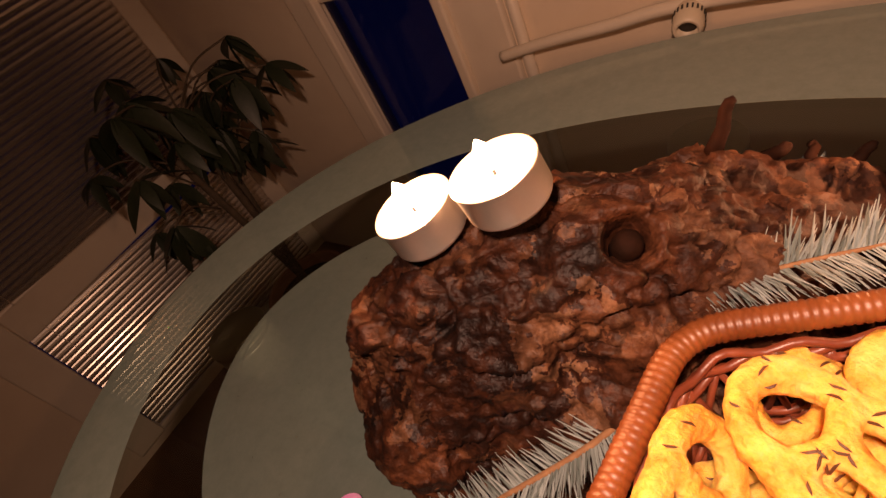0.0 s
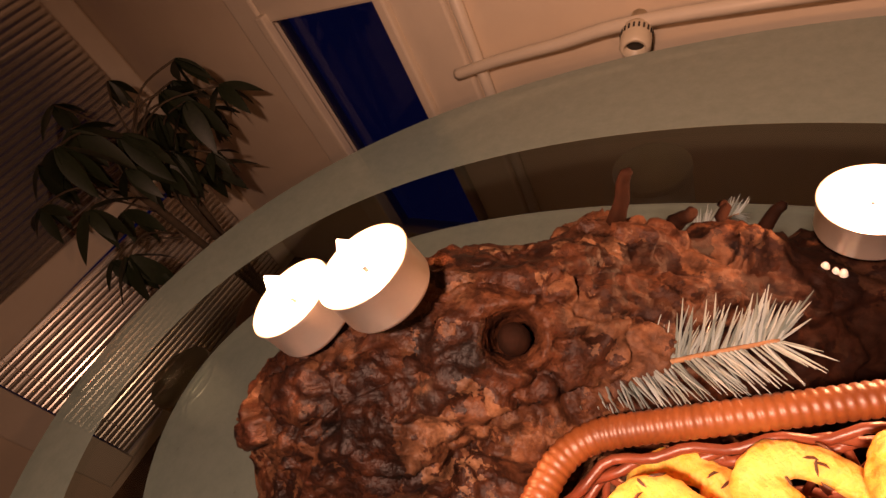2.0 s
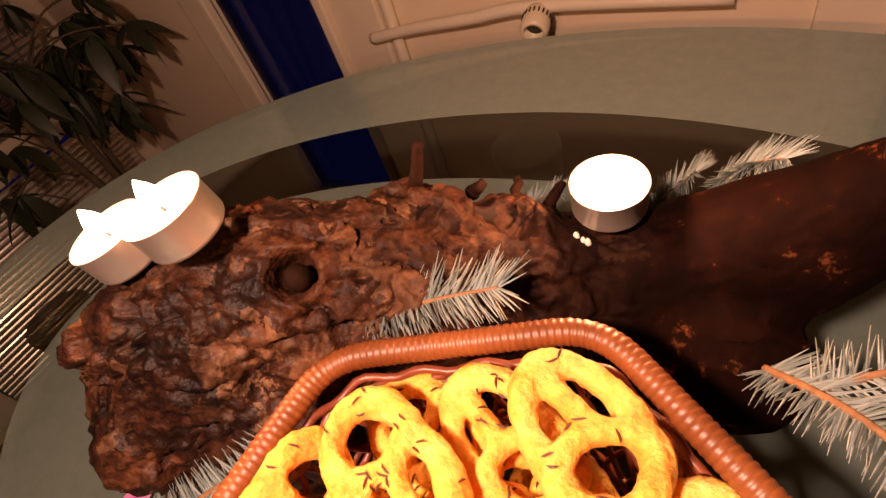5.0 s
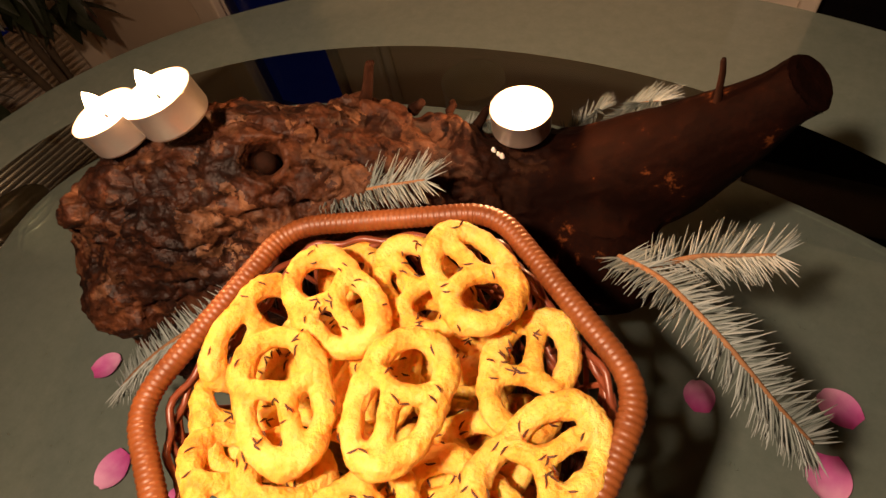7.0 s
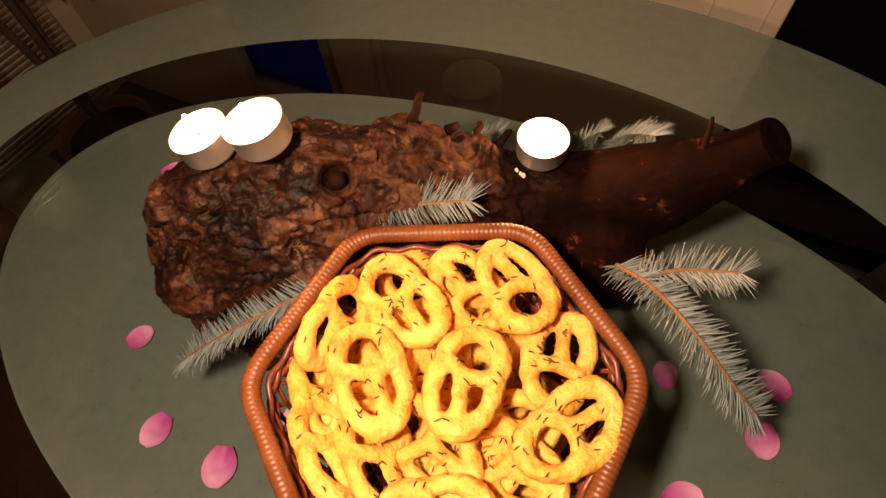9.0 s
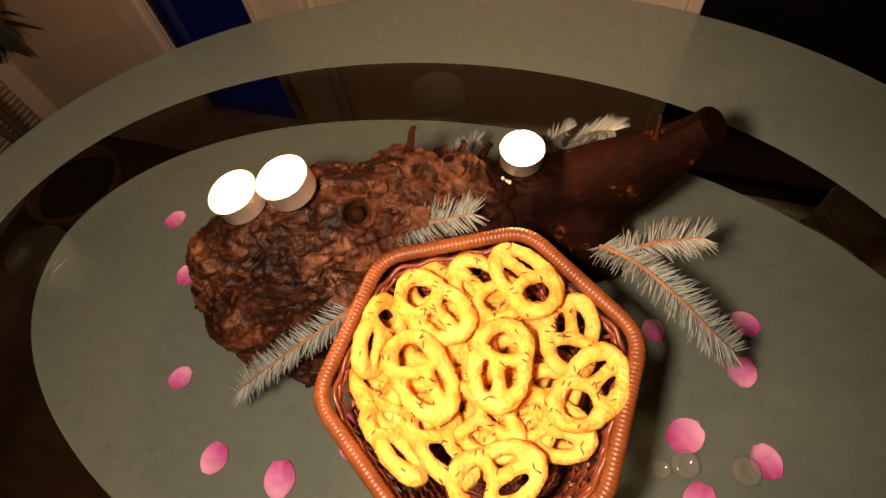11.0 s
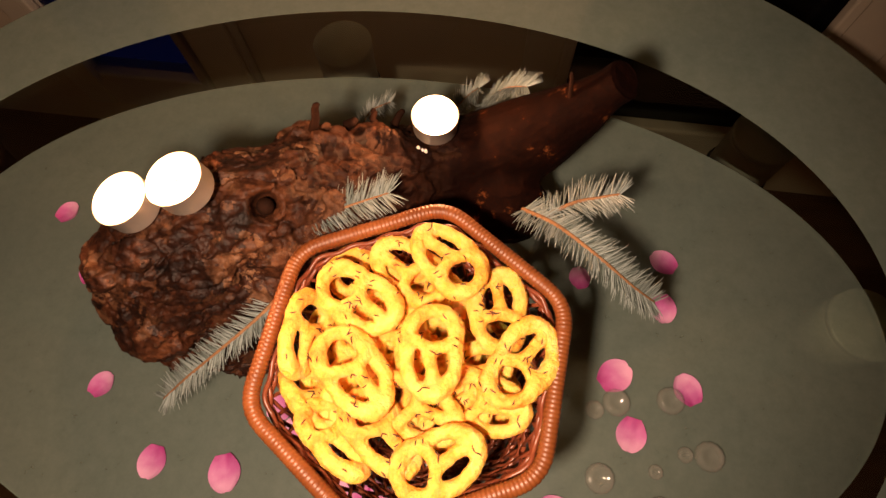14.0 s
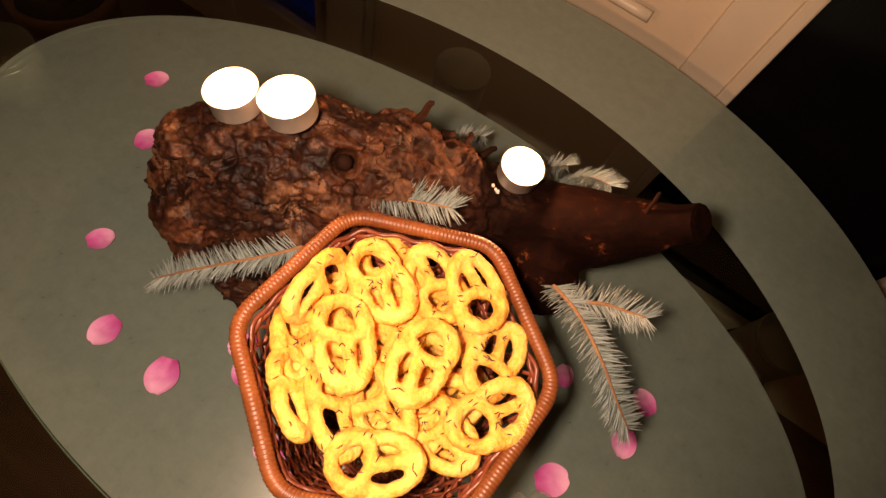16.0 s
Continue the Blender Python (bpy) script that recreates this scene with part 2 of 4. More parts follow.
def m_petal():
    m, nt, p = mat("rose_petal", (0.6, 0.15, 0.35), 0.5, spec=0.3)
    tc = nt.nodes.new("ShaderNodeTexCoord")
    sep = nt.nodes.new("ShaderNodeSeparateXYZ")
    nt.links.new(tc.outputs["Object"], sep.inputs[0])
    n = nt.nodes.new("ShaderNodeTexNoise")
    n.inputs["Scale"].default_value, n.inputs["Detail"].default_value = 120.0, 5
    nt.links.new(tc.outputs["Object"], n.inputs["Vector"])
    a = nt.nodes.new("ShaderNodeMath")
    a.operation = "MULTIPLY_ADD"
    a.inputs[1].default_value, a.inputs[2].default_value = 26.0, 0.5
    nt.links.new(sep.outputs["Y"], a.inputs[0])
    s = nt.nodes.new("ShaderNodeMath")
    s.operation = "MULTIPLY_ADD"
    s.inputs[1].default_value = 0.5
    nt.links.new(n.outputs["Fac"], s.inputs[0])
    nt.links.new(a.outputs[0], s.inputs[2])
    r = nt.nodes.new("ShaderNodeValToRGB")
    r.color_ramp.elements[0].position, r.color_ramp.elements[0].color = 0.30, (0.46, 0.06, 0.27, 1)
    r.color_ramp.elements[1].position, r.color_ramp.elements[1].color = 1.0, (0.72, 0.36, 0.58, 1)
    r.color_ramp.elements.new(0.62).color = (0.57, 0.15, 0.41, 1)
    nt.links.new(s.outputs[0], r.inputs[0])
    nt.links.new(r.outputs[0], p.inputs["Base Color"])
    p.inputs["Subsurface Weight"].default_value = 0.1
    p.inputs["Subsurface Radius"].default_value = (0.003, 0.001, 0.002)
    return m


PETAL = m_petal()


def m_frosted(name, see):
    """Sand-blasted greenish glass: a diffuse body under a smooth upper face, a little seen through."""
    m, nt, p = mat(name, (0.30, 0.33, 0.28), 0.5)
    mixed(nt, p, [(0.35, (0.20, 0.28, 0.245)), (0.65, (0.265, 0.345, 0.31))], 60.0, 14.0, 0.8)
    p.inputs["Coat Weight"].default_value, p.inputs["Coat Roughness"].default_value = 0.9, 0.03
    p.inputs["Specular IOR Level"].default_value = 0.5
    p.inputs["Roughness"].default_value = 0.30
    t = nt.nodes.new("ShaderNodeBsdfTransparent")
    t.inputs[0].default_value = (0.80, 0.88, 0.80, 1)
    mx = nt.nodes.new("ShaderNodeMixShader")
    mx.inputs[0].default_value = see
    nt.links.new(p.outputs[0], mx.inputs[1])
    nt.links.new(t.outputs[0], mx.inputs[2])
    nt.links.new(mx.outputs[0], nt.nodes["Material Output"].inputs[0])
    return m


def m_clear(name="clear_glass", tint=(0.86, 0.92, 0.88)):
    m, nt, p = mat(name, (1, 1, 1), 0.0)
    g = nt.nodes.new("ShaderNodeBsdfGlossy")
    g.inputs["Roughness"].default_value = 0.015
    t = nt.nodes.new("ShaderNodeBsdfTransparent")
    t.inputs[0].default_value = (*tint, 1)
    fr = nt.nodes.new("ShaderNodeFresnel")
    fr.inputs[0].default_value = 1.52
    mx = nt.nodes.new("ShaderNodeMixShader")
    nt.links.new(fr.outputs[0], mx.inputs[0])
    nt.links.new(t.outputs[0], mx.inputs[1])
    nt.links.new(g.outputs[0], mx.inputs[2])
    nt.links.new(mx.outputs[0], nt.nodes["Material Output"].inputs[0])
    return m


FROST, BORDER, CLEAR = m_frosted("frosted_glass", 0.48), m_frosted("frosted_border_glass", 0.16), m_clear()
UNDER = bpy.data.materials.new("clear_glass_inside")
UNDER.use_nodes = True
_t = UNDER.node_tree.nodes.new("ShaderNodeBsdfTransparent")
_t.inputs[0].default_value = (0.94, 0.97, 0.95, 1)
UNDER.node_tree.links.new(_t.outputs[0], UNDER.node_tree.nodes["Material Output"].inputs[0])


def top_only(ob, way):
    """Gives the gloss to the faces that look along way, and plain clear glass to the rest."""
    ob.data.materials.append(UNDER)
    for poly in ob.data.polygons:
        poly.material_index = 0 if poly.normal.dot(Vector(way)) > 0.7 else 1
    return ob


# opaque near-black colour in place of the darkness behind the glass of door_2
DARKPANE = m_plain("dark_opening_pane", [(0.3, (0.003, 0.003, 0.004)), (0.7, (0.005, 0.005, 0.006))], 4.0, 0.2, 0.0)
BEAD, _nt, _p = mat("bead_glass", (0.40, 0.41, 0.38), 0.08, spec=1.0)
_p.inputs["IOR"].default_value = 1.9
_t = _nt.nodes.new("ShaderNodeBsdfTransparent")
_m = _nt.nodes.new("ShaderNodeMixShader")
_m.inputs[0].default_value = 0.68
_nt.links.new(_p.outputs[0], _m.inputs[1])
_nt.links.new(_t.outputs[0], _m.inputs[2])
_nt.links.new(_m.outputs[0], _nt.nodes["Material Output"].inputs[0])
WAX, _nt, _p = mat("white_wax", (0.86, 0.82, 0.74), 0.35)
_p.inputs["Subsurface Weight"].default_value = 0.4
_p.inputs["Subsurface Radius"].default_value = (0.008, 0.005, 0.003)
FLAME = bpy.data.materials.new("flame")
FLAME.use_nodes = True
_e = FLAME.node_tree.nodes.new("ShaderNodeEmission")
_e.inputs[0].default_value, _e.inputs[1].default_value = (1.0, 0.72, 0.38, 1), 90.0
FLAME.node_tree.links.new(_e.outputs[0], FLAME.node_tree.nodes["Material Output"].inputs[0])


# ---- mesh helpers ----
def link(name, bm, material, parent=None, label="", smooth=True):
    me = bpy.data.meshes.new(name)
    bm.to_mesh(me)
    bm.free()
    me.materials.append(material)
    if smooth:
        for poly in me.polygons:
            poly.use_smooth = True
    ob = new(name, me)
    if parent:
        ob.parent = parent
    if label:
        ob["label"] = label
    return ob


def part(name, bm, material, parent, label="", smooth=True):
    return link(name, bm, material, parent, label, smooth)


def box(bm, x0, y0, z0, x1, y1, z1, bevel=0.0):
    r = bmesh.ops.create_cube(bm, size=1.0, matrix=Matrix.LocRotScale(((x0 + x1) / 2, (y0 + y1) / 2, (z0 + z1) / 2), None, (x1 - x0, y1 - y0, z1 - z0)))
    if bevel:
        es = list({e for v in r["verts"] for e in v.link_edges})
        bmesh.ops.bevel(bm, geom=es, offset=bevel, segments=2, affect="EDGES", profile=0.5)
    return bm


def boxed(*a, bevel=0.0):
    return box(bmesh.new(), *a, bevel=bevel)


def lathe(bm, profile, n=48, m=Matrix()):
    """Turns (radius, height) points round z; a zero radius closes to a point."""
    rings = []
    for r, z in profile:
        if r < 1e-7:
            rings.append([bm.verts.new(m @ Vector((0, 0, z)))])
        else:
            rings.append([bm.verts.new(m @ Vector((r * math.cos(2 * math.pi * i / n), r * math.sin(2 * math.pi * i / n), z))) for i in range(n)])
    for a, b in zip(rings, rings[1:]):
        for i in range(n):
            j = (i + 1) % n
            f = [a[i % len(a)], a[j % len(a)], b[j % len(b)], b[i % len(b)]]
            f = list(dict.fromkeys(f))
            if len(f) > 2:
                bm.faces.new(f)
    return bm


def tube(bm, pts, radii, n=8, closed=False, caps=True):
    """A tube along points, with a radius at each."""
    pts = [Vector(p) for p in pts]
    k = len(pts)
    if not hasattr(radii, "__len__"):
        radii = [radii] * k
    up = Vector((0, 0, 1))
    rings, prev = [], None
    for i, p in enumerate(pts):
        a = pts[i - 1] if (i or closed) else p
        b = pts[(i + 1) % k] if (i < k - 1 or closed) else p
        d = (b - a).normalized()
        s = prev - d * prev.dot(d) if prev else d.cross(up if abs(d.z) < 0.9 else Vector((1, 0, 0)))
        s.normalize()
        prev = s
        t = d.cross(s)
        rings.append([bm.verts.new(p + (s * math.cos(2 * math.pi * j / n) + t * math.sin(2 * math.pi * j / n)) * radii[i]) for j in range(n)])
    for i in range(k if closed else k - 1):
        a, b = rings[i], rings[(i + 1) % k]
        for j in range(n):
            bm.faces.new((a[j], a[(j + 1) % n], b[(j + 1) % n], b[j]))
    if caps and not closed:
        bm.faces.new(rings[0][::-1])
        bm.faces.new(rings[-1])
    return bm


def smoothpath(pts, per=8, closed=False):
    """A soft curve through the points."""
    pts = [Vector(p) for p in pts]
    k, out = len(pts), []
    for i in range(k if closed else k - 1):
        p0 = pts[i - 1] if (i or closed) else pts[0]
        p1, p2 = pts[i], pts[(i + 1) % k]
        p3 = pts[(i + 2) % k] if (i + 2 < k or closed) else pts[-1]
        for j in range(per):
            t = j / per
            out.append(0.5 * (2 * p1 + (p2 - p0) * t + (2 * p0 - 5 * p1 + 4 * p2 - p3) * t * t + (3 * p1 - p0 - 3 * p2 + p3) * t ** 3))
    if not closed:
        out.append(pts[-1])
    return out


def empty(name, at=(0, 0, 0), label="", category="", group=""):
    ob = new(name)
    ob.empty_display_size = 0.02
    ob.location = at
    return tagged(ob, label, category, group)


# ---- the room ----
X0, X1, Y0, Y1, H = -1.50, 2.3, -2.3, 0.80, 2.6


def structure(name, bm, material, label, category, smooth=False):
    return tagged(link(name, bm, material, smooth=smooth), label, category, kind="structure")


def wall_with_holes(name, axis, at, lo, hi, holes, thick, material, label):
    """An upright wall along axis with rectangular holes (a0, z0, a1, z1)."""
    bm = bmesh.new()
    cuts = sorted({lo, hi, *[h[0] for h in holes], *[h[2] for h in holes]})
    for a, b in zip(cuts, cuts[1:]):
        inside = [h for h in holes if h[0] <= a and h[2] >= b]
        spans = [(0.0, H)]
        for h in inside:
            spans = [s for z0, z1 in spans for s in ((z0, min(z1, h[1])), (max(z0, h[3]), z1)) if s[1] - s[0] > 1e-4]
        for z0, z1 in spans:
            if axis == "x":
                box(bm, a, min(at, at + thick), z0, b, max(at, at + thick), z1)
            else:
                box(bm, min(at, at + thick), a, z0, max(at, at + thick), b, z1)
    return structure(name, bm, material, label, "wall")


structure("floor", boxed(X0 - 0.2, Y0 - 0.2, -0.1, X1 + 0.2, Y1 + 0.2, 0.0), FLOORM, "dark brown wooden floor under the glass table", "floor")
structure("ceiling", boxed(X0 - 0.2, Y0 - 0.2, H, X1 + 0.2, Y1 + 0.2, H + 0.1), CEIL, "plain white painted ceiling of the room", "ceiling")
DOOR1 = (-0.962, 0.10, -0.468, 2.05)
DOOR2 = (0.142, 0.10, 0.76, 2.05)
wall_with_holes("wall_north", "x", Y1, X0 - 0.2, X1 + 0.2, [DOOR1, DOOR2], 0.07, WALL, "warm cream painted wall with a heating pipe")
BL = (-0.07, 0.03, 0.735, 2.2)
wall_with_holes("wall_west", "y", X0, Y0 - 0.2, Y1, [BL], -0.2, WALL, "cream painted wall with a blind-covered window door")
wall_with_holes("wall_south", "x", Y0, X0 - 0.2, X1 + 0.2, [], -0.2, WALL, "plain cream painted wall of the room")
wall_with_holes("wall_east", "y", X1, Y0, Y1, [], 0.2, WALL, "plain cream painted wall of the room")


def glazed_door(name, hole, rail, glass, label):
    """A white wooden door in the north wall with a glazed lower field and one above a rail."""
    a0, z0, a1, z1 = hole
    door = empty(name, ((a0 + a1) / 2, Y1 + 0.03, z0), label, "door")
    door["kind"] = "structure"
    off = Vector((-(a0 + a1) / 2, -Y1 - 0.03, -z0))

    def bar(nm, *b, bevel=0.006):
        bm = boxed(*b, bevel=bevel)
        bmesh.ops.translate(bm, verts=bm.verts, vec=off)
        return part(nm, bm, WHITEWOOD, door, smooth=False)
    s = 0.075
    y0, y1 = Y1 - 0.012, Y1 + 0.05
    bar("stile", a0, y0, z0, a0 + s, y1, z1)
    bar("stile", a1 - s - 0.03, y0, z0, a1, y1, z1)
    for za, zb in ((z0, z0 + 0.12), (rail, rail + 0.09), (z1 - 0.09, z1)):
        bar("rail", a0 + s, y0 + 0.004, za, a1 - s - 0.03, y1, zb)
    bar("moulding", a0 + s - 0.004, y0 - 0.012, z0 + 0.1, a0 + s + 0.018, y0 + 0.01, rail + 0.02, bevel=0.004)
    bar("moulding", a1 - s - 0.05, y0 - 0.012, z0 + 0.1, a1 - s - 0.028, y0 + 0.01, rail + 0.02, bevel=0.004)
    for za, zb in ((z0 + 0.12, rail), (rail + 0.09, z1 - 0.09)):
        bm = boxed(a0 + s, Y1 + 0.02, za, a1 - s - 0.03, Y1 + 0.026, zb)
        bmesh.ops.translate(bm, verts=bm.verts, vec=off)
        pane = part("pane", bm, glass, door, smooth=False)
        if glass is CLEAR:
            top_only(pane, (0, -1, 0))
    return door


glazed_door("door_1", DOOR1, TOP + 0.075, CLEAR, "white wooden balcony door with blue night panes")
glazed_door("door_2", DOOR2, TOP + 0.35, DARKPANE, "white wooden door with panes coloured black for a dark opening")


def heating_pipe():
    base = empty("heating_pipe", (-0.46, Y1, 0.6), "cream enamelled heating pipe with a thermostat valve", "heating pipe")
    o = Vector((0.46, -Y1, -0.6))
    bm = tube(bmesh.new(), [Vector(p) + o for p in smoothpath([(-0.485, Y1 - 0.028, 0.690), (-0.40, Y1 - 0.028, 0.708), (-0.29, Y1 - 0.03, 0.726), (-0.182, Y1 - 0.03, 0.744), (0.06, Y1 - 0.03, 0.752)], 6)], 0.0090, 14)
    part("pipe", bm, PIPE, base)
    bm = tube(bmesh.new(), [Vector((-0.446, Y1 - 0.012, z)) + o for z in (0.0, 0.5, 1.2)], 0.010, 14)
    part("riser", bm, PIPE, base)
    m = Matrix.Translation(Vector((-0.180, Y1 - 0.030, 0.736)) + o) @ Euler((radians(100), 0, radians(8))).to_matrix().to_4x4() @ Matrix.Scale(0.8, 4)
    bm = lathe(bmesh.new(), [(0.0, -0.03), (0.013, -0.03), (0.013, 0.0), (0.022, 0.004), (0.0245, 0.012), (0.0245, 0.045), (0.021, 0.052), (0.0165, 0.053), (0.0165, 0.030), (0.0, 0.030)], 40, m)
    knob = part("valve_knob", bm, PLASTIC, base, "cream plastic thermostat knob with a dark round end")
    for i in range(20):
        a = 2 * math.pi * i / 20
        bm = boxed(-0.0016, -0.0014, 0.016, 0.0016, 0.0014, 0.026)
        bmesh.ops.transform(bm, verts=bm.verts, matrix=m @ Matrix.Rotation(a, 4, "Z") @ Matrix.Translation((0.0242, 0, 0)))
        part("slot", bm, DARK, knob, smooth=False)
    bm = lathe(bmesh.new(), [(0.0, 0.031), (0.016, 0.031), (0.016, 0.034), (0.0, 0.034)], 32, m)
    part("socket", bm, DARK, knob, "dark hollow end")
    return base


heating_pipe()


def window_blinds():
    """Two closed blinds with narrow slats in the west wall, above and below a rail."""
    a0, z0, a1, z1 = BL
    frame_ob = empty("window_1", (X0, (a0 + a1) / 2, z0), "window door with closed horizontal metal blinds", "window")
    frame_ob["kind"] = "structure"
    o = Vector((-X0, -(a0 + a1) / 2, -z0))

    def bar(nm, *b):
        bm = boxed(*b, bevel=0.005)
        bmesh.ops.translate(bm, verts=bm.verts, vec=o)
        part(nm, bm, WHITEWOOD, frame_ob, smooth=False)
    x0, x1 = X0 - 0.06, X0 + 0.012
    bar("window_frame", x0, a0, z0, x1, a0 + 0.09, z1)
    bar("window_frame", x0, a1 - 0.02, z0, x1, a1 + 0.06, z1)
    for za, zb in ((z0, z0 + 0.02), (TOP - 0.262, TOP - 0.165), (z1 - 0.08, z1)):
        bar("rail", x0, a0 + 0.09, za, x1 - 0.003, a1 - 0.02, zb)
    slat = bmesh.new()
    w, half = (a1 - a0 - 0.115), 0.0108
    vs = []
    for side in (0, 1):
        for i in range(5):
            u = -1 + 2 * i / 4
            vs.append([slat.verts.new((0.0025 * (1 - u * u) + 0.001 * side, -w / 2 + e * w, u * half)) for e in (0, 1)])
    for i in range(4):
        slat.faces.new((vs[i][0], vs[i][1], vs[i + 1][1], vs[i + 1][0]))
        slat.faces.new((vs[5 + i][0], vs[6 + i][0], vs[6 + i][1], vs[5 + i][1]))
    me = bpy.data.meshes.new("slat")
    slat.to_mesh(me)
    slat.free()
    me.materials.append(BLIND)
    yc = (a0 + 0.09 + a1 - 0.02) / 2
    for nm, za, zb in (("blind", z0 + 0.03, TOP - 0.245), ("blind", TOP - 0.17, z1 - 0.09)):
        bl = new(nm)
        bl.parent = frame_ob
        bl.location = Vector((X0 + 0.004, yc, za)) + o
        n = int((zb - za) / 0.0165)
        tip = -24 if zb < TOP else 26
        for i in range(n):
            s = new("slat", me)
            s.parent = bl
            s.matrix_local = pose(0.022 + random.uniform(-0.0006, 0.0006), 0, 0.0085 + i * 0.0165, 0, tip + random.uniform(-2, 2), -4)
        for y in (-0.3, 0.3):
            bm = tube(bmesh.new(), [(0.012, y, 0), (0.012, y, zb - za)], 0.0008, 5)
            part("cord", bm, WHITEWOOD, bl)
    return frame_ob


window_blinds()


# ---- the table ----
def ring_plate(outer, inner, z0, z1, n=160):
    """A flat oval plate, or with inner an oval ring, each given as (cx, cy, a, b, turn)."""
    bm = bmesh.new()

    def oval(o, z):
        cx, cy, a, b, t = o
        c, s = math.cos(radians(t)), math.sin(radians(t))
        out = []
        for i in range(n):
            u, v = a * math.cos(2 * math.pi * i / n), b * math.sin(2 * math.pi * i / n)
            out.append(bm.verts.new((cx + u * c - v * s, cy + u * s + v * c, z)))
        return out
    ot, ob_ = oval(outer, z1), oval(outer, z0)
    if inner:
        it, ib = oval(inner, z1), oval(inner, z0)
    for i in range(n):
        j = (i + 1) % n
        bm.faces.new((ob_[i], ob_[j], ot[j], ot[i]))
        if inner:
            bm.faces.new((ot[i], ot[j], it[j], it[i]))
            bm.faces.new((ob_[j], ob_[i], ib[i], ib[j]))
    if not inner:
        bm.faces.new(ot)
        bm.faces.new(ob_[::-1])
    return bm


INNER = (0.0142, 0.1765, 0.4860, 0.2725, 1.63)
RING = (-0.0253, 0.1831, 0.5437, 0.3663, 4.66)
OUTER = (-0.0184, 0.2334, 0.6426, 0.4704, 11.59)
GLASS = 0.010
table = empty("glass_table", (0, 0, 0), "oval glass table with frosted centre and border", "table")
top_only(part("frosted_centre", ring_plate(INNER, None, TOP - GLASS, TOP), FROST, table, "greenish frosted glass oval", smooth=False), (0, 0, 1))
top_only(part("clear_band", ring_plate(RING, INNER, TOP - GLASS, TOP), CLEAR, table, "clear glass band that mirrors the room", smooth=False), (0, 0, 1))
border = part("frosted_border", ring_plate(OUTER, RING, TOP - GLASS, TOP), BORDER, table, "greenish frosted glass border", smooth=False)
border.data.materials.append(UNDER)
for poly in border.data.polygons:
    poly.material_index = 1 if poly.normal.z < -0.7 else 0


def oval_rim(o, z, r, n=160):
    cx, cy, a, b, t = o
    c, s = math.cos(radians(t)), math.sin(radians(t))
    pts = []
    for i in range(n):
        u, v = a * math.cos(2 * math.pi * i / n), b * math.sin(2 * math.pi * i / n)
        pts.append((cx + u * c - v * s, cy + u * s + v * c, z))
    return tube(bmesh.new(), pts, r, 8, closed=True)


EDGE = m_plain("glass_edge", [(0.3, (0.10, 0.13, 0.10)), (0.7, (0.16, 0.19, 0.15))], 20.0, 0.25, 0.0)
part("polished_edge", oval_rim(OUTER, TOP - GLASS / 2, GLASS / 2 - 0.0006), EDGE, table, "rounded green glass edge")
# reflection of the glass thickness beside the frosted oval, modelled as a thin line
part("thickness_reflection", oval_rim((INNER[0], INNER[1], INNER[2] + 0.004, INNER[3] + 0.004, INNER[4]), TOP - GLASS - 0.001, 0.0009), EDGE, table, "thin line for the glass thickness reflection beside the frosted oval")


def table_post(x, y, long=0.075):
    z = TOP - GLASS - 0.001
    bm = lathe(bmesh.new(), [(0.0, z), (0.036, z), (0.037, z - 0.001), (0.037, z - 0.007), (0.036, z - 0.008), (0.0, z - 0.008)], 56, Matrix.Translation((x, y, 0)))
    part("plate", bm, SATIN, table, "round pale steel plate under the glass")
    bm = lathe(bmesh.new(), [(0.0, z - 0.009), (0.035, z - 0.009), (0.036, z - 0.012), (0.036, z - long), (0.0, z - long)], 56, Matrix.Translation((x, y, 0)))
    p = part("post", bm, SATIN, table, "short pale satin steel post")
    bm = lathe(bmesh.new(), [(0.0, z - long), (0.038, z - long), (0.0392, z - long - 0.003), (0.038, z - long - 0.009), (0.0, z - long - 0.008)], 56, Matrix.Translation((x, y, 0)))
    part("rubber_ring", bm, DARK, p, "black rubber ring")
    bm = lathe(bmesh.new(), [(0.0, z - long - 0.009), (0.024, z - long - 0.009), (0.024, 0.012), (0.06, 0.01), (0.06, 0.0), (0.0, 0.0)], 40, Matrix.Translation((x, y, 0)))
    part("leg", bm, DARK, table, "dark slim leg")


for px, py in ((-0.097, 0.503), (0.414, 0.428), (0.494, 0.218), (-0.508, 0.154)):
    table_post(px, py)


# ---- the log ----
def remeshed(bm, size, smooth=2):
    """The mesh of overlapping bodies fused into one skin."""
    me = bpy.data.meshes.new("fused")
    bm.to_mesh(me)
    bm.free()
    ob = new("fused", me)
    r = ob.modifiers.new("skin", "REMESH")
    r.mode, r.voxel_size = "VOXEL", size
    if smooth:
        s = ob.modifiers.new("soften", "SMOOTH")
        s.iterations, s.factor = smooth, 0.5
    out = bpy.data.meshes.new_from_object(ob.evaluated_get(bpy.context.evaluated_depsgraph_get()))
    bpy.data.objects.remove(ob)
    return out


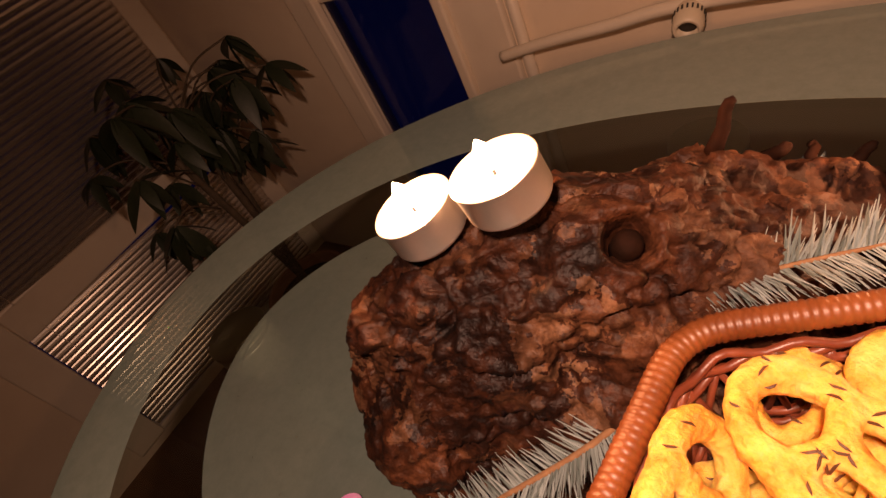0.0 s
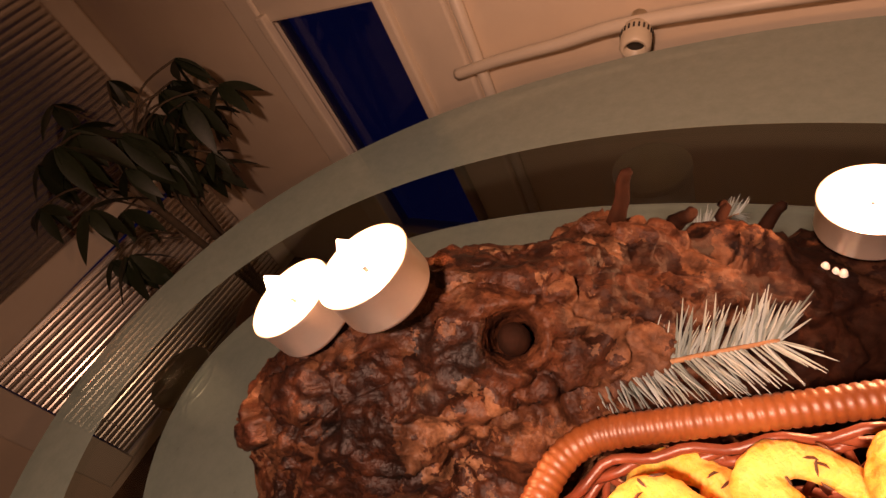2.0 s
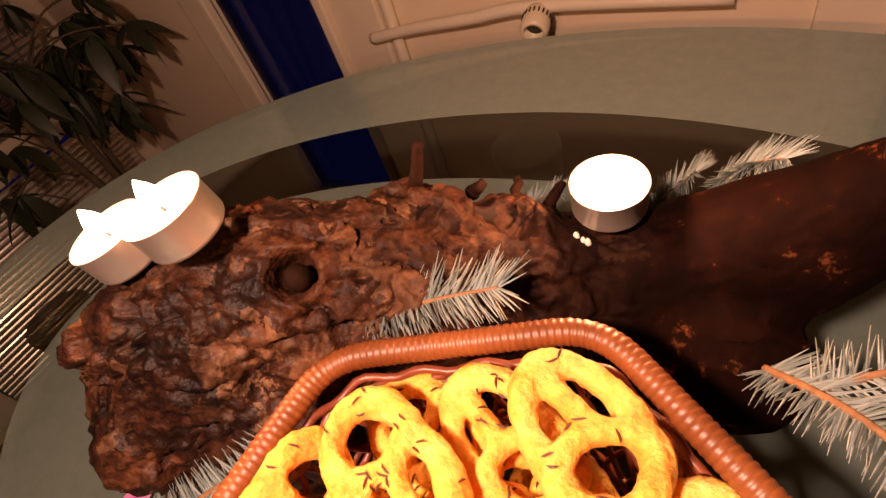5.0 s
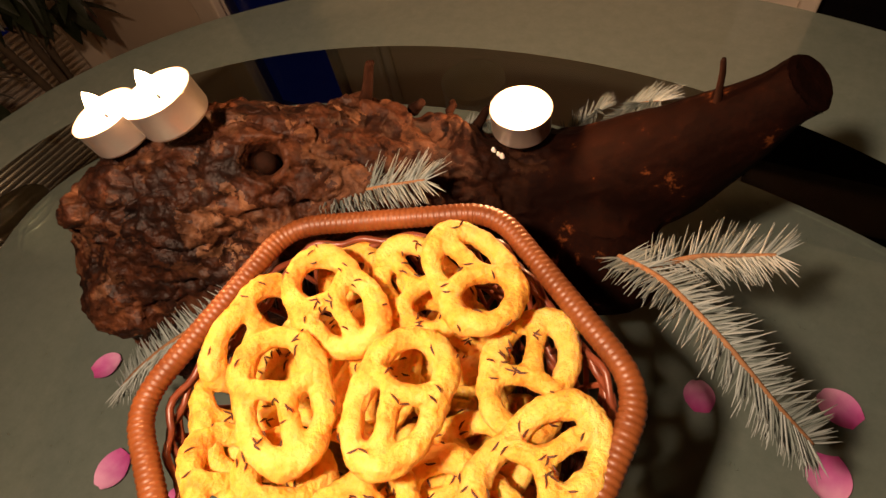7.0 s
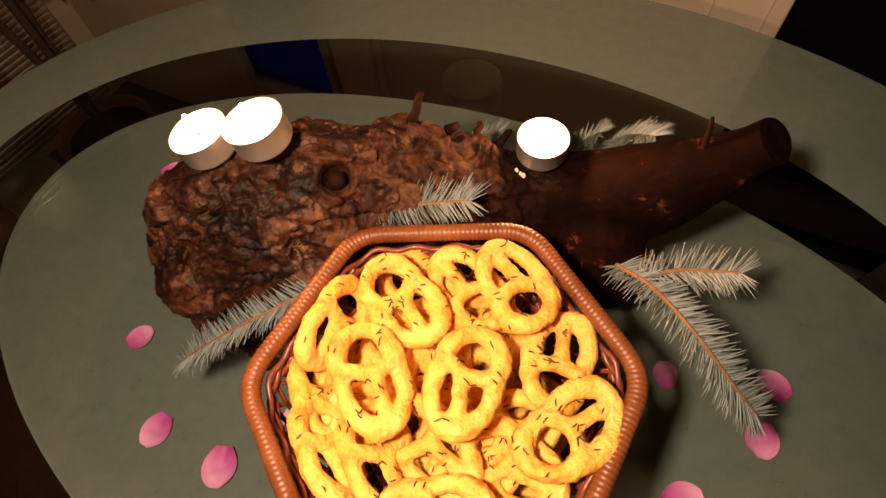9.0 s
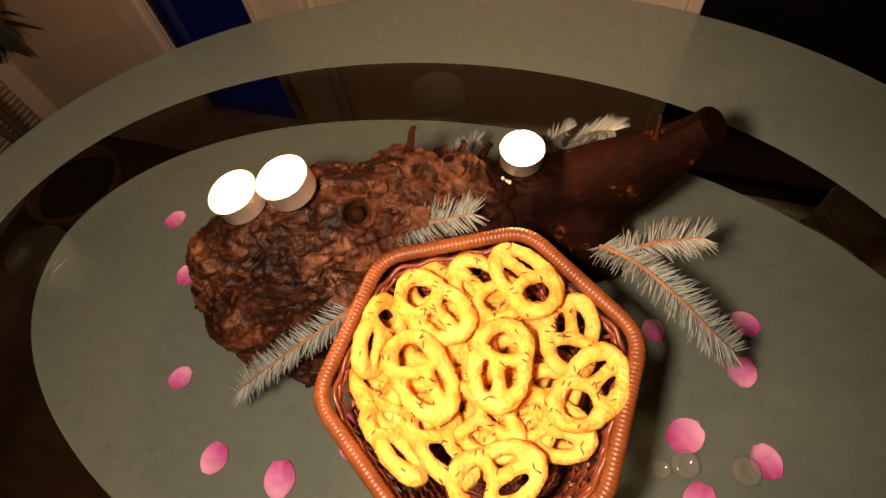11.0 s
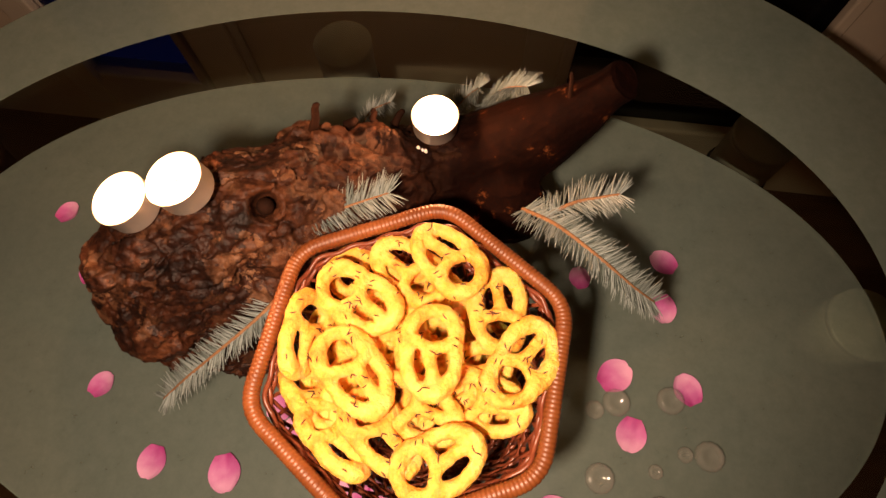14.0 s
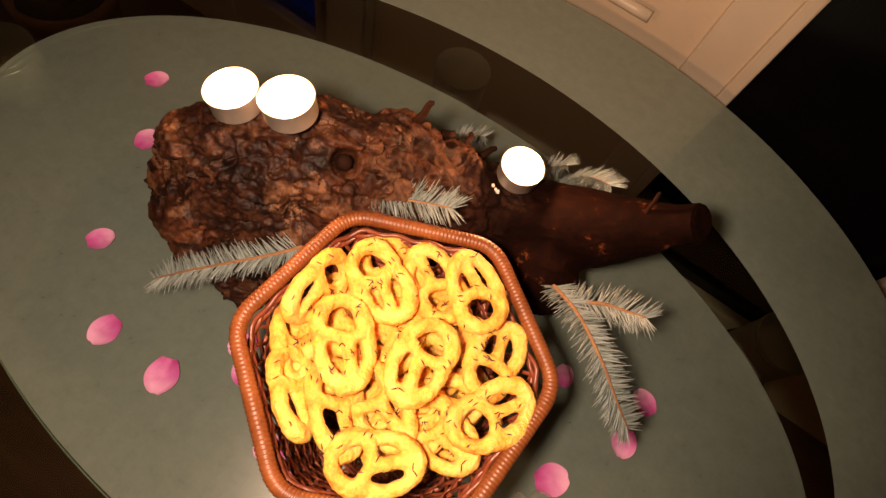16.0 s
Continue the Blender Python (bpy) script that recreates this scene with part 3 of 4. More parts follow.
LOG = [(-0.160, 0.117, 0.110, 0.022, 0.040), (-0.150, 0.121, 0.112, 0.044, 0.082), (-0.128, 0.134, 0.114, 0.058, 0.100), (-0.101, 0.150, 0.116, 0.063, 0.107),
       (-0.071, 0.171, 0.120, 0.064, 0.111), (-0.032, 0.196, 0.115, 0.062, 0.106), (0.016, 0.232, 0.108, 0.055, 0.080),
       (0.060, 0.264, 0.108, 0.049, 0.062), (0.104, 0.280, 0.124, 0.043, 0.048), (0.140, 0.289, 0.150, 0.036, 0.040),
       (0.167, 0.294, 0.180, 0.027, 0.030), (0.184, 0.297, 0.202, 0.020, 0.021), (0.194, 0.299, 0.215, 0.0195, 0.020), (0.197, 0.299, 0.219, 0.013, 0.013)]
HOLLOWS = [(-0.0035, 0.1537, 0.1557, 0.014, 0.020), (-0.0399, 0.1277, 0.1784, 0.013, 0.016), (-0.0748, 0.1174, 0.162, 0.010, 0.020), (-0.1379, 0.1015, 0.1744, 0.010, 0.016),
           (0.0283, 0.1969, 0.1635, 0.010, 0.022), (-0.1018, 0.078, 0.1099, 0.012, 0.018), (0.0052, 0.23, 0.189, 0.010, 0.012), (0.0245, 0.2495, 0.1805, 0.009, 0.010)]
KNOT = Vector((-0.0289, 0.1666, 0.222))


def oval_tube(bm, rows, n=28):
    cen = smoothpath([r[:3] for r in rows], 6)
    wid = smoothpath([(r[3], r[4], 0) for r in rows], 6)
    rings = []
    for i, c in enumerate(cen):
        d = (cen[min(i + 1, len(cen) - 1)] - cen[max(i - 1, 0)]).normalized()
        s = d.cross(Vector((0, 0, 1))).normalized()
        t = s.cross(d)
        rings.append([bm.verts.new(c + s * math.cos(2 * math.pi * j / n) * wid[i].x + t * math.sin(2 * math.pi * j / n) * wid[i].y) for j in range(n)])
    for a, b in zip(rings, rings[1:]):
        for j in range(n):
            bm.faces.new((a[j], a[(j + 1) % n], b[(j + 1) % n], b[j]))
    bm.faces.new(rings[0][::-1])
    bm.faces.new(rings[-1])


def blob(bm, at, r, seg=16):
    bmesh.ops.create_uvsphere(bm, u_segments=seg, v_segments=seg // 2, radius=1, matrix=Matrix.LocRotScale(at, None, r))


def make_log():
    bm = bmesh.new()
    oval_tube(bm, LOG)
    blob(bm, (-0.127, 0.1042, 0.0666), (0.036, 0.036, 0.056))
    blob(bm, (-0.1183, 0.1062, 0.1305), (0.040, 0.034, 0.045))
    blob(bm, (-0.0134, 0.1706, 0.1065), (0.05, 0.04, 0.06))
    blob(bm, (-0.0207, 0.2349, 0.1537), (0.050, 0.032, 0.050))
    blob(bm, (0.0198, 0.2597, 0.1391), (0.034, 0.026, 0.045))
    blob(bm, (0.1187, 0.2452, 0.0987), (0.05, 0.035, 0.05))
    blob(bm, (-0.10, 0.12, 0.046), (0.05, 0.045, 0.050))
    blob(bm, (0.08, 0.270, 0.050), (0.06, 0.042, 0.056))
    blob(bm, (0.074, 0.268, 0.112), (0.050, 0.044, 0.050))
    me = remeshed(bm, 0.0017, 1)
    near = min(me.vertices, key=lambda v: (v.co - KNOT).length)
    kn, out = near.co.copy(), near.normal.copy()
    n = len(me.vertices)
    co, no = np.empty(n * 3, "f"), np.empty(n * 3, "f")
    me.vertices.foreach_get("co", co)
    me.vertices.foreach_get("normal", no)
    co, no = co.reshape(-1, 3), no.reshape(-1, 3)
    d = np.empty(n, "f")
    for i, c in enumerate(co):
        v = Vector(c)
        q = v + 0.016 * noise.noise_vector(v * 26.0) + 0.008 * noise.noise_vector(v * 85.0)
        along, across = q.x * 0.82 + q.y * 0.57, q.y * 0.82 - q.x * 0.57
        f, where = noise.voronoi(Vector((along * 20.0, across * 34.0, q.z * 34.0)))
        edge = min(1.0, (f[1] - f[0]) * 8.0)
        plate = noise.noise(where[0] * 5.3)
        g, spot = noise.voronoi(Vector((along * 55.0, across * 95.0, q.z * 95.0)))
        chip = noise.noise(spot[0] * 3.7) * (1.0 if g[1] - g[0] > 0.05 else 0.2)
        far = max(0.0, min(1.0, (0.10 - v.x) / 0.06))
        crackle = max(0.0, min(1.0, 0.6 + 2.2 * noise.noise(v * 19.0 + Vector((5, 2, 1)))))
        h = 0.0050 * (edge - 1) * crackle * far + 0.0062 * plate * far + 0.0034 * chip * far
        h += 0.0050 * noise.fractal(v * 22.0, 0.9, 2.1, 5) * (0.22 + 0.78 * far) + 0.0055 * noise.noise(v * 17.0 + Vector((3, 1, 7))) * far
        h += 0.0014 * noise.noise(v * 210.0) * (0.2 + 0.8 * far) + 0.0030 * (0.5 - abs(noise.noise(v * 75.0))) * far - 0.002
        k = (v - kn).length
        h = h * min(1, k / 0.016) + 0.0022 * math.exp(-((k - 0.0112) / 0.0028) ** 2) - 0.020 * math.exp(-(k / 0.0092) ** 6)
        for hx, hy, hz, dep, wid in HOLLOWS:
            h -= dep * math.exp(-((v - Vector((hx, hy, hz))).length / wid) ** 2)
        d[i] = h - 0.003
    co += no * d[:, None]
    co[:, 2] = np.maximum(co[:, 2], 0.0015) + TOP
    me.vertices.foreach_set("co", co.ravel())
    me.update()
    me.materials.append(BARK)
    for poly in me.polygons:
        poly.use_smooth = True
    log = tagged(new("log", me), "gnarled reddish-brown pine log lying on the glass", "log")
    r = random.Random(3)
    foot = kn + Vector((0, 0, TOP))
    # dark plug, added to darken the hole of the knot
    part("knot", tube(bmesh.new(), [foot + out * d for d in (-0.024, -0.012, -0.007, -0.004)], [0.0062, 0.0060, 0.0056, 0.0034], 14), STUB, log, "dark plug that darkens the round hollow of a knot")
    for a, b, w in (((-0.022, 0.243, 0.195), (-0.016, 0.250, 0.218), 0.0030), ((0.024, 0.284, 0.150), (0.032, 0.290, 0.164), 0.0030),
                    ((0.158, 0.289, 0.192), (0.155, 0.291, 0.224), 0.0017), ((-0.160, 0.105, 0.125), (-0.170, 0.100, 0.133), 0.0022),
                    ((-0.006, 0.262, 0.175), (0.002, 0.262, 0.184), 0.0032), ((0.010, 0.276, 0.160), (0.010, 0.284, 0.168), 0.0028)):
        a, b = Vector(a) + Vector((0, 0, TOP)), Vector(b) + Vector((0, 0, TOP))
        path = [a.lerp(b, t) + Vector((r.uniform(-1, 1), r.uniform(-1, 1), 0)) * 0.0012 for t in (0, 0.25, 0.5, 0.75, 0.95, 1.0)]
        part("branch_stub", tube(bmesh.new(), path, [w * 1.35, w * 1.1, w, w * 0.9, w * 0.8, w * 0.5], 9), STUB, log)
    return log


make_log()


# ---- tea lights ----
def make_candle():
    base = empty("tea_light", (0, 0, 0), "burning white tea light in an aluminium cup", "candle", "tea lights on the log")
    r, h = 0.0172, 0.0165
    prof = [(0.0, 0.0), (r * 0.93, 0.0), (r * 0.97, 0.0008), (r, 0.002), (r, h - 0.001), (r + 0.0006, h - 0.0004), (r + 0.0004, h), (r - 0.0004, h - 0.0002), (r - 0.0005, 0.002), (0.0, 0.0015)]
    part("cup", lathe(bmesh.new(), prof, 56), ALU, base, "thin ridged aluminium cup")
    part("wax", lathe(bmesh.new(), [(0.0, 0.002), (r - 0.0008, 0.002), (r - 0.0008, h - 0.0022), (r - 0.003, h - 0.0030), (0.003, h - 0.0034), (0.0, h - 0.0034)], 48), WAX, base, "molten white wax")
    part("wick", tube(bmesh.new(), [(0, 0, h - 0.005), (0.0004, 0, h + 0.001), (0.0012, 0.0004, h + 0.002)], 0.0007, 6), DARK, base, "black wick")
    prof = [(0.0, h - 0.001), (0.0026, h + 0.0005), (0.0042, h + 0.003), (0.0042, h + 0.0055), (0.0030, h + 0.0085), (0.0012, h + 0.0115), (0.0, h + 0.013)]
    part("flame", lathe(bmesh.new(), prof, 16), FLAME, base, "small warm flame")
    return base


CANDLES = [((-0.1111, 0.1536, 0.2400), (-0.16, -0.06, 1)), ((-0.0742, 0.1647, 0.2525), (-0.14, -0.05, 1)), ((0.0617, 0.2721, 0.1870), (0.03, -0.02, 1))]
first = None
for at, up in CANDLES:
    z = Vector(up).normalized()
    m = Matrix.Translation(Vector(at) + Vector((0, 0, TOP))) @ z.to_track_quat("Z", "Y").to_matrix().to_4x4() @ Matrix.Translation((0, 0, -0.0165))
    if first is None:
        first = make_candle()
        first.matrix_basis = m
    else:
        copy_thing(first, m)
    lamp = bpy.data.lights.new("candle_flame", "POINT")
    lamp.energy, lamp.color, lamp.shadow_soft_size = 0.7, (1.0, 0.52, 0.20), 0.004
    new("candle_flame", lamp).location = m @ Vector((0, 0, 0.0345))


# ---- spilled wax ----
def make_wax():
    bm = bmesh.new()
    for x, y, z, r in ((0.0500, 0.2565, 0.1630, 0.0017), (0.0535, 0.2555, 0.1625, 0.0013), (0.0560, 0.2550, 0.1620, 0.0016)):
        blob(bm, (x, y, z + TOP), (r, r * 0.8, r * 2.2), 12)
    return tagged(link("wax_drip", bm, WAX), "spilled white wax drops beside a tea light", "wax")


make_wax()


# ---- basket ----
BC, BR, BZ, BT = Vector((0.0728, 0.0920, 0)), 0.1025, 0.195, 25.5


def hexa(radius, z, per=10, soft=0.16):
    """The points of a hexagon with rounded corners."""
    cs = [Vector((radius * math.cos(radians(BT + 60 * i)), radius * math.sin(radians(BT + 60 * i)), z)) for i in range(6)]
    out = []
    for i in range(6):
        a, b, c = cs[i - 1], cs[i], cs[(i + 1) % 6]
        p, q = b.lerp(a, soft), b.lerp(c, soft)
        for k in range(5):
            t = k / 5
            out.append((p.lerp(b, t)).lerp(b.lerp(q, t), t))
        e = c.lerp(b, soft)
        for k in range(per):
            out.append(q.lerp(e, k / per))
    return out


def resample(pts, step, closed=True):
    pts = [Vector(p) for p in pts] + ([Vector(pts[0])] if closed else [])
    seg = [(b - a).length for a, b in zip(pts, pts[1:])]
    total = sum(seg)
    n = max(2, int(total / step))
    out, k, acc = [], 0, 0.0
    for i in range(n):
        s = total * i / n
        while k < len(seg) - 1 and acc + seg[k] < s:
            acc += seg[k]
            k += 1
        out.append(pts[k].lerp(pts[k + 1], (s - acc) / max(seg[k], 1e-9)))
    return out


def wall_radius(z):
    """The half-width of the basket's wall at a height."""
    t = (z - 0.006) / (BZ - 0.006)
    return 0.074 + (BR - 0.004 - 0.074) * t ** 0.8


def make_basket():
    base = empty("basket", BC + Vector((0, 0, TOP)), "six-sided open-weave brown wicker basket of pretzels", "basket")
    pts = resample(hexa(BR, BZ), 0.00068)
    rad = [0.0047 + 0.00045 * abs(math.sin(math.pi * i / 4.0)) ** 0.5 + 0.0002 * noise.noise(p * 60) for i, p in enumerate(pts)]
    part("wound_rim", tube(bmesh.new(), pts, rad, 12, closed=True), CANE, base, "glossy orange-brown cane wound tightly round the rim")
    rows = []
    z = BZ - 0.010
    bands = []
    while z > 0.02:
        rows += [z, z - 0.0036, z - 0.0072]
        bands.append((z - 0.0072, max(z - 0.036, 0.012)))
        z -= 0.036
    for k, z in enumerate(rows):
        pts = resample(hexa(wall_radius(z), z, 10, 0.2), 0.004)
        pts = [p + p.normalized() * 0.0016 * math.sin(i * 1.05 + k * math.pi) + Vector((0, 0, 0.0009 * noise.noise(p * 70 + Vector((k, 0, 0))))) for i, p in enumerate(pts)]
        part("woven_strand", tube(bmesh.new(), pts, 0.0017, 6, closed=True), WEAVE, base)
    for za, zb in bands:
        for i in range(48):
            for s in (-1, 1):
                def at(u, z):
                    h = hexa(wall_radius(z), z, 10, 0.2)
                    x = (u % 48) / 48 * len(h)
                    return h[int(x) % len(h)].lerp(h[(int(x) + 1) % len(h)], x - int(x))
                a, b = at(i, za + 0.002), at(i + 0.95 * s, zb - 0.004)
                part("stake", tube(bmesh.new(), [a, a.lerp(b, 0.5) + a.normalized() * 0.0012 * s, b], 0.00135, 5), WEAVE, base)
    for k in range(3):
        d = Vector((math.cos(radians(BT + 60 * k + 30)), math.sin(radians(BT + 60 * k + 30)), 0))
        s = Vector((-d.y, d.x, 0))
        for i in range(-6, 7):
            o = i * 0.0115
            half = 0.063 + 0.010 - abs(o) * 0.42
            bm = bmesh.new()
            for e in (-0.0016, 0.0016):
                tube(bm, [d * (-half) + s * (o + e) + Vector((0, 0, 0.006 + 0.0012 * k)), s * (o + e) + Vector((0, 0, 0.0065 + 0.0012 * k)), d * half + s * (o + e) + Vector((0, 0, 0.006 + 0.0012 * k))], 0.0014, 5)
            part("base_strand", bm, WEAVE, base)
    return base


make_basket()


# ---- pretzels ----
def dough_mesh(kind):
    rnd = random.Random(kind)
    a, b = 0.0268 + rnd.uniform(-0.001, 0.0015), 0.0162 + rnd.uniform(-0.001, 0.001)
    bm = bmesh.new()
    pts = []
    for i in range(36):
        t = 2 * math.pi * i / 36
        r = 1 - 0.10 * math.exp(-((t - 1.75) / 0.35) ** 2) - 0.10 * math.exp(-((t - 4.53) / 0.35) ** 2) + 0.03 * math.sin(3 * t + kind)
        pts.append(Vector((a * math.cos(t) * r, b * math.sin(t) * r * (1 + 0.1 * math.cos(t) ** 2), 0.0016 * math.sin(2 * t + kind))))
    rad = [0.0056 + 0.0007 * math.sin(3 * i / 36 * 6.28 + kind) + rnd.uniform(-0.0003, 0.0003) for i in range(36)]
    tube(bm, pts, rad, 10, closed=True)
    c = Vector((rnd.uniform(-0.003, 0.001), rnd.uniform(-0.002, 0.002), 0.0022))
    for end in (Vector((-0.007, b * 0.92, 0.001)), Vector((-0.007, -b * 0.92, 0.001)), Vector((a * 0.96, rnd.uniform(-0.003, 0.003), 0.0))):
        mid = c.lerp(end, 0.5) + Vector((rnd.uniform(-0.0015, 0.0015), 0, 0.0012))
        tube(bm, [c, mid, end], [0.0050, 0.0043, 0.0048], 10)
    me = remeshed(bm, 0.0012, 3)
    for v in me.vertices:
        q = v.co * 130 + Vector((kind * 9.0, 0, 0))
        v.co += v.normal * (0.0009 * noise.noise(q) + 0.0005 * noise.noise(q * 2.7))
    me.materials.append(DOUGH)
    for poly in me.polygons:
        poly.use_smooth = True
    return me


def seed_mesh(me, kind):
    """Caraway seeds that lie on the upper side of a pretzel."""
    from mathutils.bvhtree import BVHTree
    tree = BVHTree.FromPolygons([v.co for v in me.vertices], [p.vertices[:] for p in me.polygons])
    rnd = random.Random(kind + 50)
    bm = bmesh.new()
    heap = [(rnd.uniform(-0.02, 0.02), rnd.uniform(-0.015, 0.015)) for _ in range(3)]
    for i in range(30):
        if i % 2:
            hx, hy = rnd.choice(heap)
            x, y = hx + rnd.gauss(0, 0.004), hy + rnd.gauss(0, 0.004)
        else:
            x, y = rnd.uniform(-0.03, 0.03), rnd.uniform(-0.025, 0.025)
        at, n, _, _ = tree.ray_cast(Vector((x, y, 0.05)), Vector((0, 0, -1)))
        if at is None or at.z < 0:
            continue
        q = n.to_track_quat("Z", "Y").to_matrix().to_4x4() @ Matrix.Rotation(rnd.uniform(0, 6.3), 4, "Z")
        L = rnd.uniform(0.0018, 0.0027)
        tube(bm, [Matrix.Translation(at) @ q @ Vector(p) for p in ((-L, 0, 0.0003), (-L * 0.4, 0.0002, 0.0006), (L * 0.4, 0.0003, 0.0006), (L, -0.0002, 0.0004))], [0.0001, 0.00048, 0.00048, 0.0001], 5)
    out = bpy.data.meshes.new("caraway")
    bm.to_mesh(out)
    bm.free()
    out.materials.append(SEED)
    return out


KINDS = []
for k in range(4):
    body = dough_mesh(k)
    KINDS.append((body, seed_mesh(body, k)))
# x, y, height, turn, roll about the long way, pitch, kind
PRETZELS = [(0.033, 0.124, 0.198, -26, 4, 4, 0), (0.090, 0.156, 0.205, 138, 6, 2, 1), (0.063, 0.150, 0.188, 150, -6, 4, 2), (0.126, 0.130, 0.190, 96, 6, 2, 3),
            (0.087, 0.094, 0.208, -86, 0, 0, 1), (0.040, 0.076, 0.203, -44, -10, 2, 2), (0.000, 0.098, 0.187, -92, -58, 0, 3), (0.144, 0.096, 0.196, 62, -4, 0, 0),
            (0.123, 0.070, 0.182, -12, 6, -4, 1), (0.080, 0.060, 0.186, -16, 8, 4, 2), (0.034, 0.036, 0.186, -36, -48, 4, 3), (0.014, 0.060, 0.178, -34, -46, 2, 0),
            (0.099, 0.030, 0.196, 30, -6, -4, 1), (0.061, 0.044, 0.188, -38, -30, 6, 2), (0.062, 0.104, 0.178, -80, 6, 4, 3), (0.030, 0.146, 0.174, -14, 14, 4, 1), (0.112, 0.088, 0.174, 30, 6, 0, 0)]
rnd = random.Random(7)
for i in range(30):
    a, r = rnd.uniform(0, 6.28), 0.062 * math.sqrt(rnd.random())
    PRETZELS.append((0.071 + r * math.cos(a), 0.092 + r * math.sin(a), 0.172 - 0.024 * (i % 3), rnd.uniform(0, 360), rnd.uniform(-16, 16), rnd.uniform(-16, 16), i % 4))
for i, (x, y, z, turn, side, fwd, kind) in enumerate(PRETZELS):
    body, seeds = KINDS[kind]
    pz = tagged(new("pretzel", body), "golden yellow baked pretzel with caraway seeds" if i < 17 else "golden yellow baked pretzel deep in the basket", "pretzel", "pretzels in the basket")
    pz.matrix_basis = Matrix.Translation((0.0728 + (x - 0.0728) * 0.95, 0.0915 + (y - 0.0915) * 0.95, TOP + z)) @ Matrix.Rotation(radians(turn), 4, "Z") @ Matrix.Rotation(radians(side), 4, "X") @ Matrix.Rotation(radians(fwd), 4, "Y") @ Matrix.Scale(0.93, 4)
    s = new("caraway", seeds)
    s.parent = pz
    tagged(s, "scattered brown caraway seeds", kind="stuff")


# ---- fir twigs ----
def fir_twig(rows, radius, needle, count, seed, label, sides=(), flat=0.38):
    """A twig along rows of points with needles all round; sides are twigs that leave it."""
    r = random.Random(seed)
    base = empty("fir_twig", Vector(rows[0]) + Vector((0, 0, TOP)), label, "fir twig", "fir twigs")
    o = -Vector(rows[0])
    stem, nd = bmesh.new(), bmesh.new()
    for pts, share in ((rows, 1.0), *[(s, 0.6) for s in sides]):
        path = [p + o for p in smoothpath(pts, 10)]
        k = len(path)
        tube(stem, path, [radius * (1.1 - 0.6 * i / k) for i in range(k)], 7)
        length = sum((b - a).length for a, b in zip(path, path[1:]))
        n = int(count * length)
        for i in range(n):
            t = (i + r.random()) / n * (k - 1.001)
            j = int(t)
            p = path[j].lerp(path[j + 1], t - j)
            d = (path[j + 1] - path[j]).normalized()
            s = d.cross(Vector((0, 0, 1))).normalized()
            u = s.cross(d)
            side = s * r.choice((-1, 1)) * r.uniform(0.75, 1.0) + u * r.uniform(-flat, flat)
            side.normalize()
            tip = t / k
            lean = r.uniform(0.30, 0.75) + (0.9 * max(0, tip - 0.86) / 0.14)
            way = (side + d * lean).normalized()
            L = needle * r.uniform(0.72, 1.1) * (1.0 if tip < 0.93 else 0.8)
            bend = u * 0.12 * L * r.uniform(-0.3, 1)
            tube(nd, [p, p + way * L * 0.5 + bend * 0.6, p + way * L + bend], [0.00040, 0.00044, 0.00010], 4, caps=False)
    part("stem", stem, TWIG, base, "orange-brown twig")
    tagged(part("needles", nd, NEEDLE, base, "silvery blue-green needles", smooth=False), kind="stuff")
    return base


fir_twig([(0.136, 0.226, 0.140), (0.160, 0.203, 0.166), (0.189, 0.180, 0.172), (0.216, 0.167, 0.158), (0.237, 0.163, 0.140)], 0.0017, 0.0180, 3300, 1, "silvery fir twig with a side shoot beside the basket",
         sides=[[(0.150, 0.214, 0.154), (0.172, 0.226, 0.160), (0.188, 0.230, 0.164), (0.203, 0.232, 0.170)]])
fir_twig([(-0.022, 0.150, 0.150), (-0.040, 0.112, 0.158), (-0.066, 0.086, 0.148), (-0.096, 0.066, 0.124), (-0.122, 0.050, 0.098)], 0.0016, 0.0160, 3000, 2, "silvery fir twig reaching out from under the basket")
fir_twig([(-0.030, 0.172, 0.178), (-0.004, 0.180, 0.188), (0.022, 0.190, 0.195), (0.041, 0.198, 0.198)], 0.0013, 0.0185, 3100, 3, "small silvery fir shoot between log and basket")
fir_twig([(0.040, 0.325, 0.003), (0.055, 0.335, 0.055), (0.066, 0.345, 0.090), (0.078, 0.348, 0.112), (0.088, 0.346, 0.128)], 0.0012, 0.0165, 3300, 4, "small fir shoot behind the log")
fir_twig([(0.070, 0.345, 0.003), (0.086, 0.345, 0.070), (0.100, 0.338, 0.125), (0.113, 0.330, 0.152), (0.128, 0.322, 0.166)], 0.0012, 0.0165, 3300, 5, "small fir shoot behind the log")
fir_twig([(-0.045, 0.322, 0.003), (-0.03, 0.330, 0.05), (-0.016, 0.338, 0.085), (0.006, 0.342, 0.100)], 0.0012, 0.0135, 2700, 6, "small dark fir shoot behind the log")


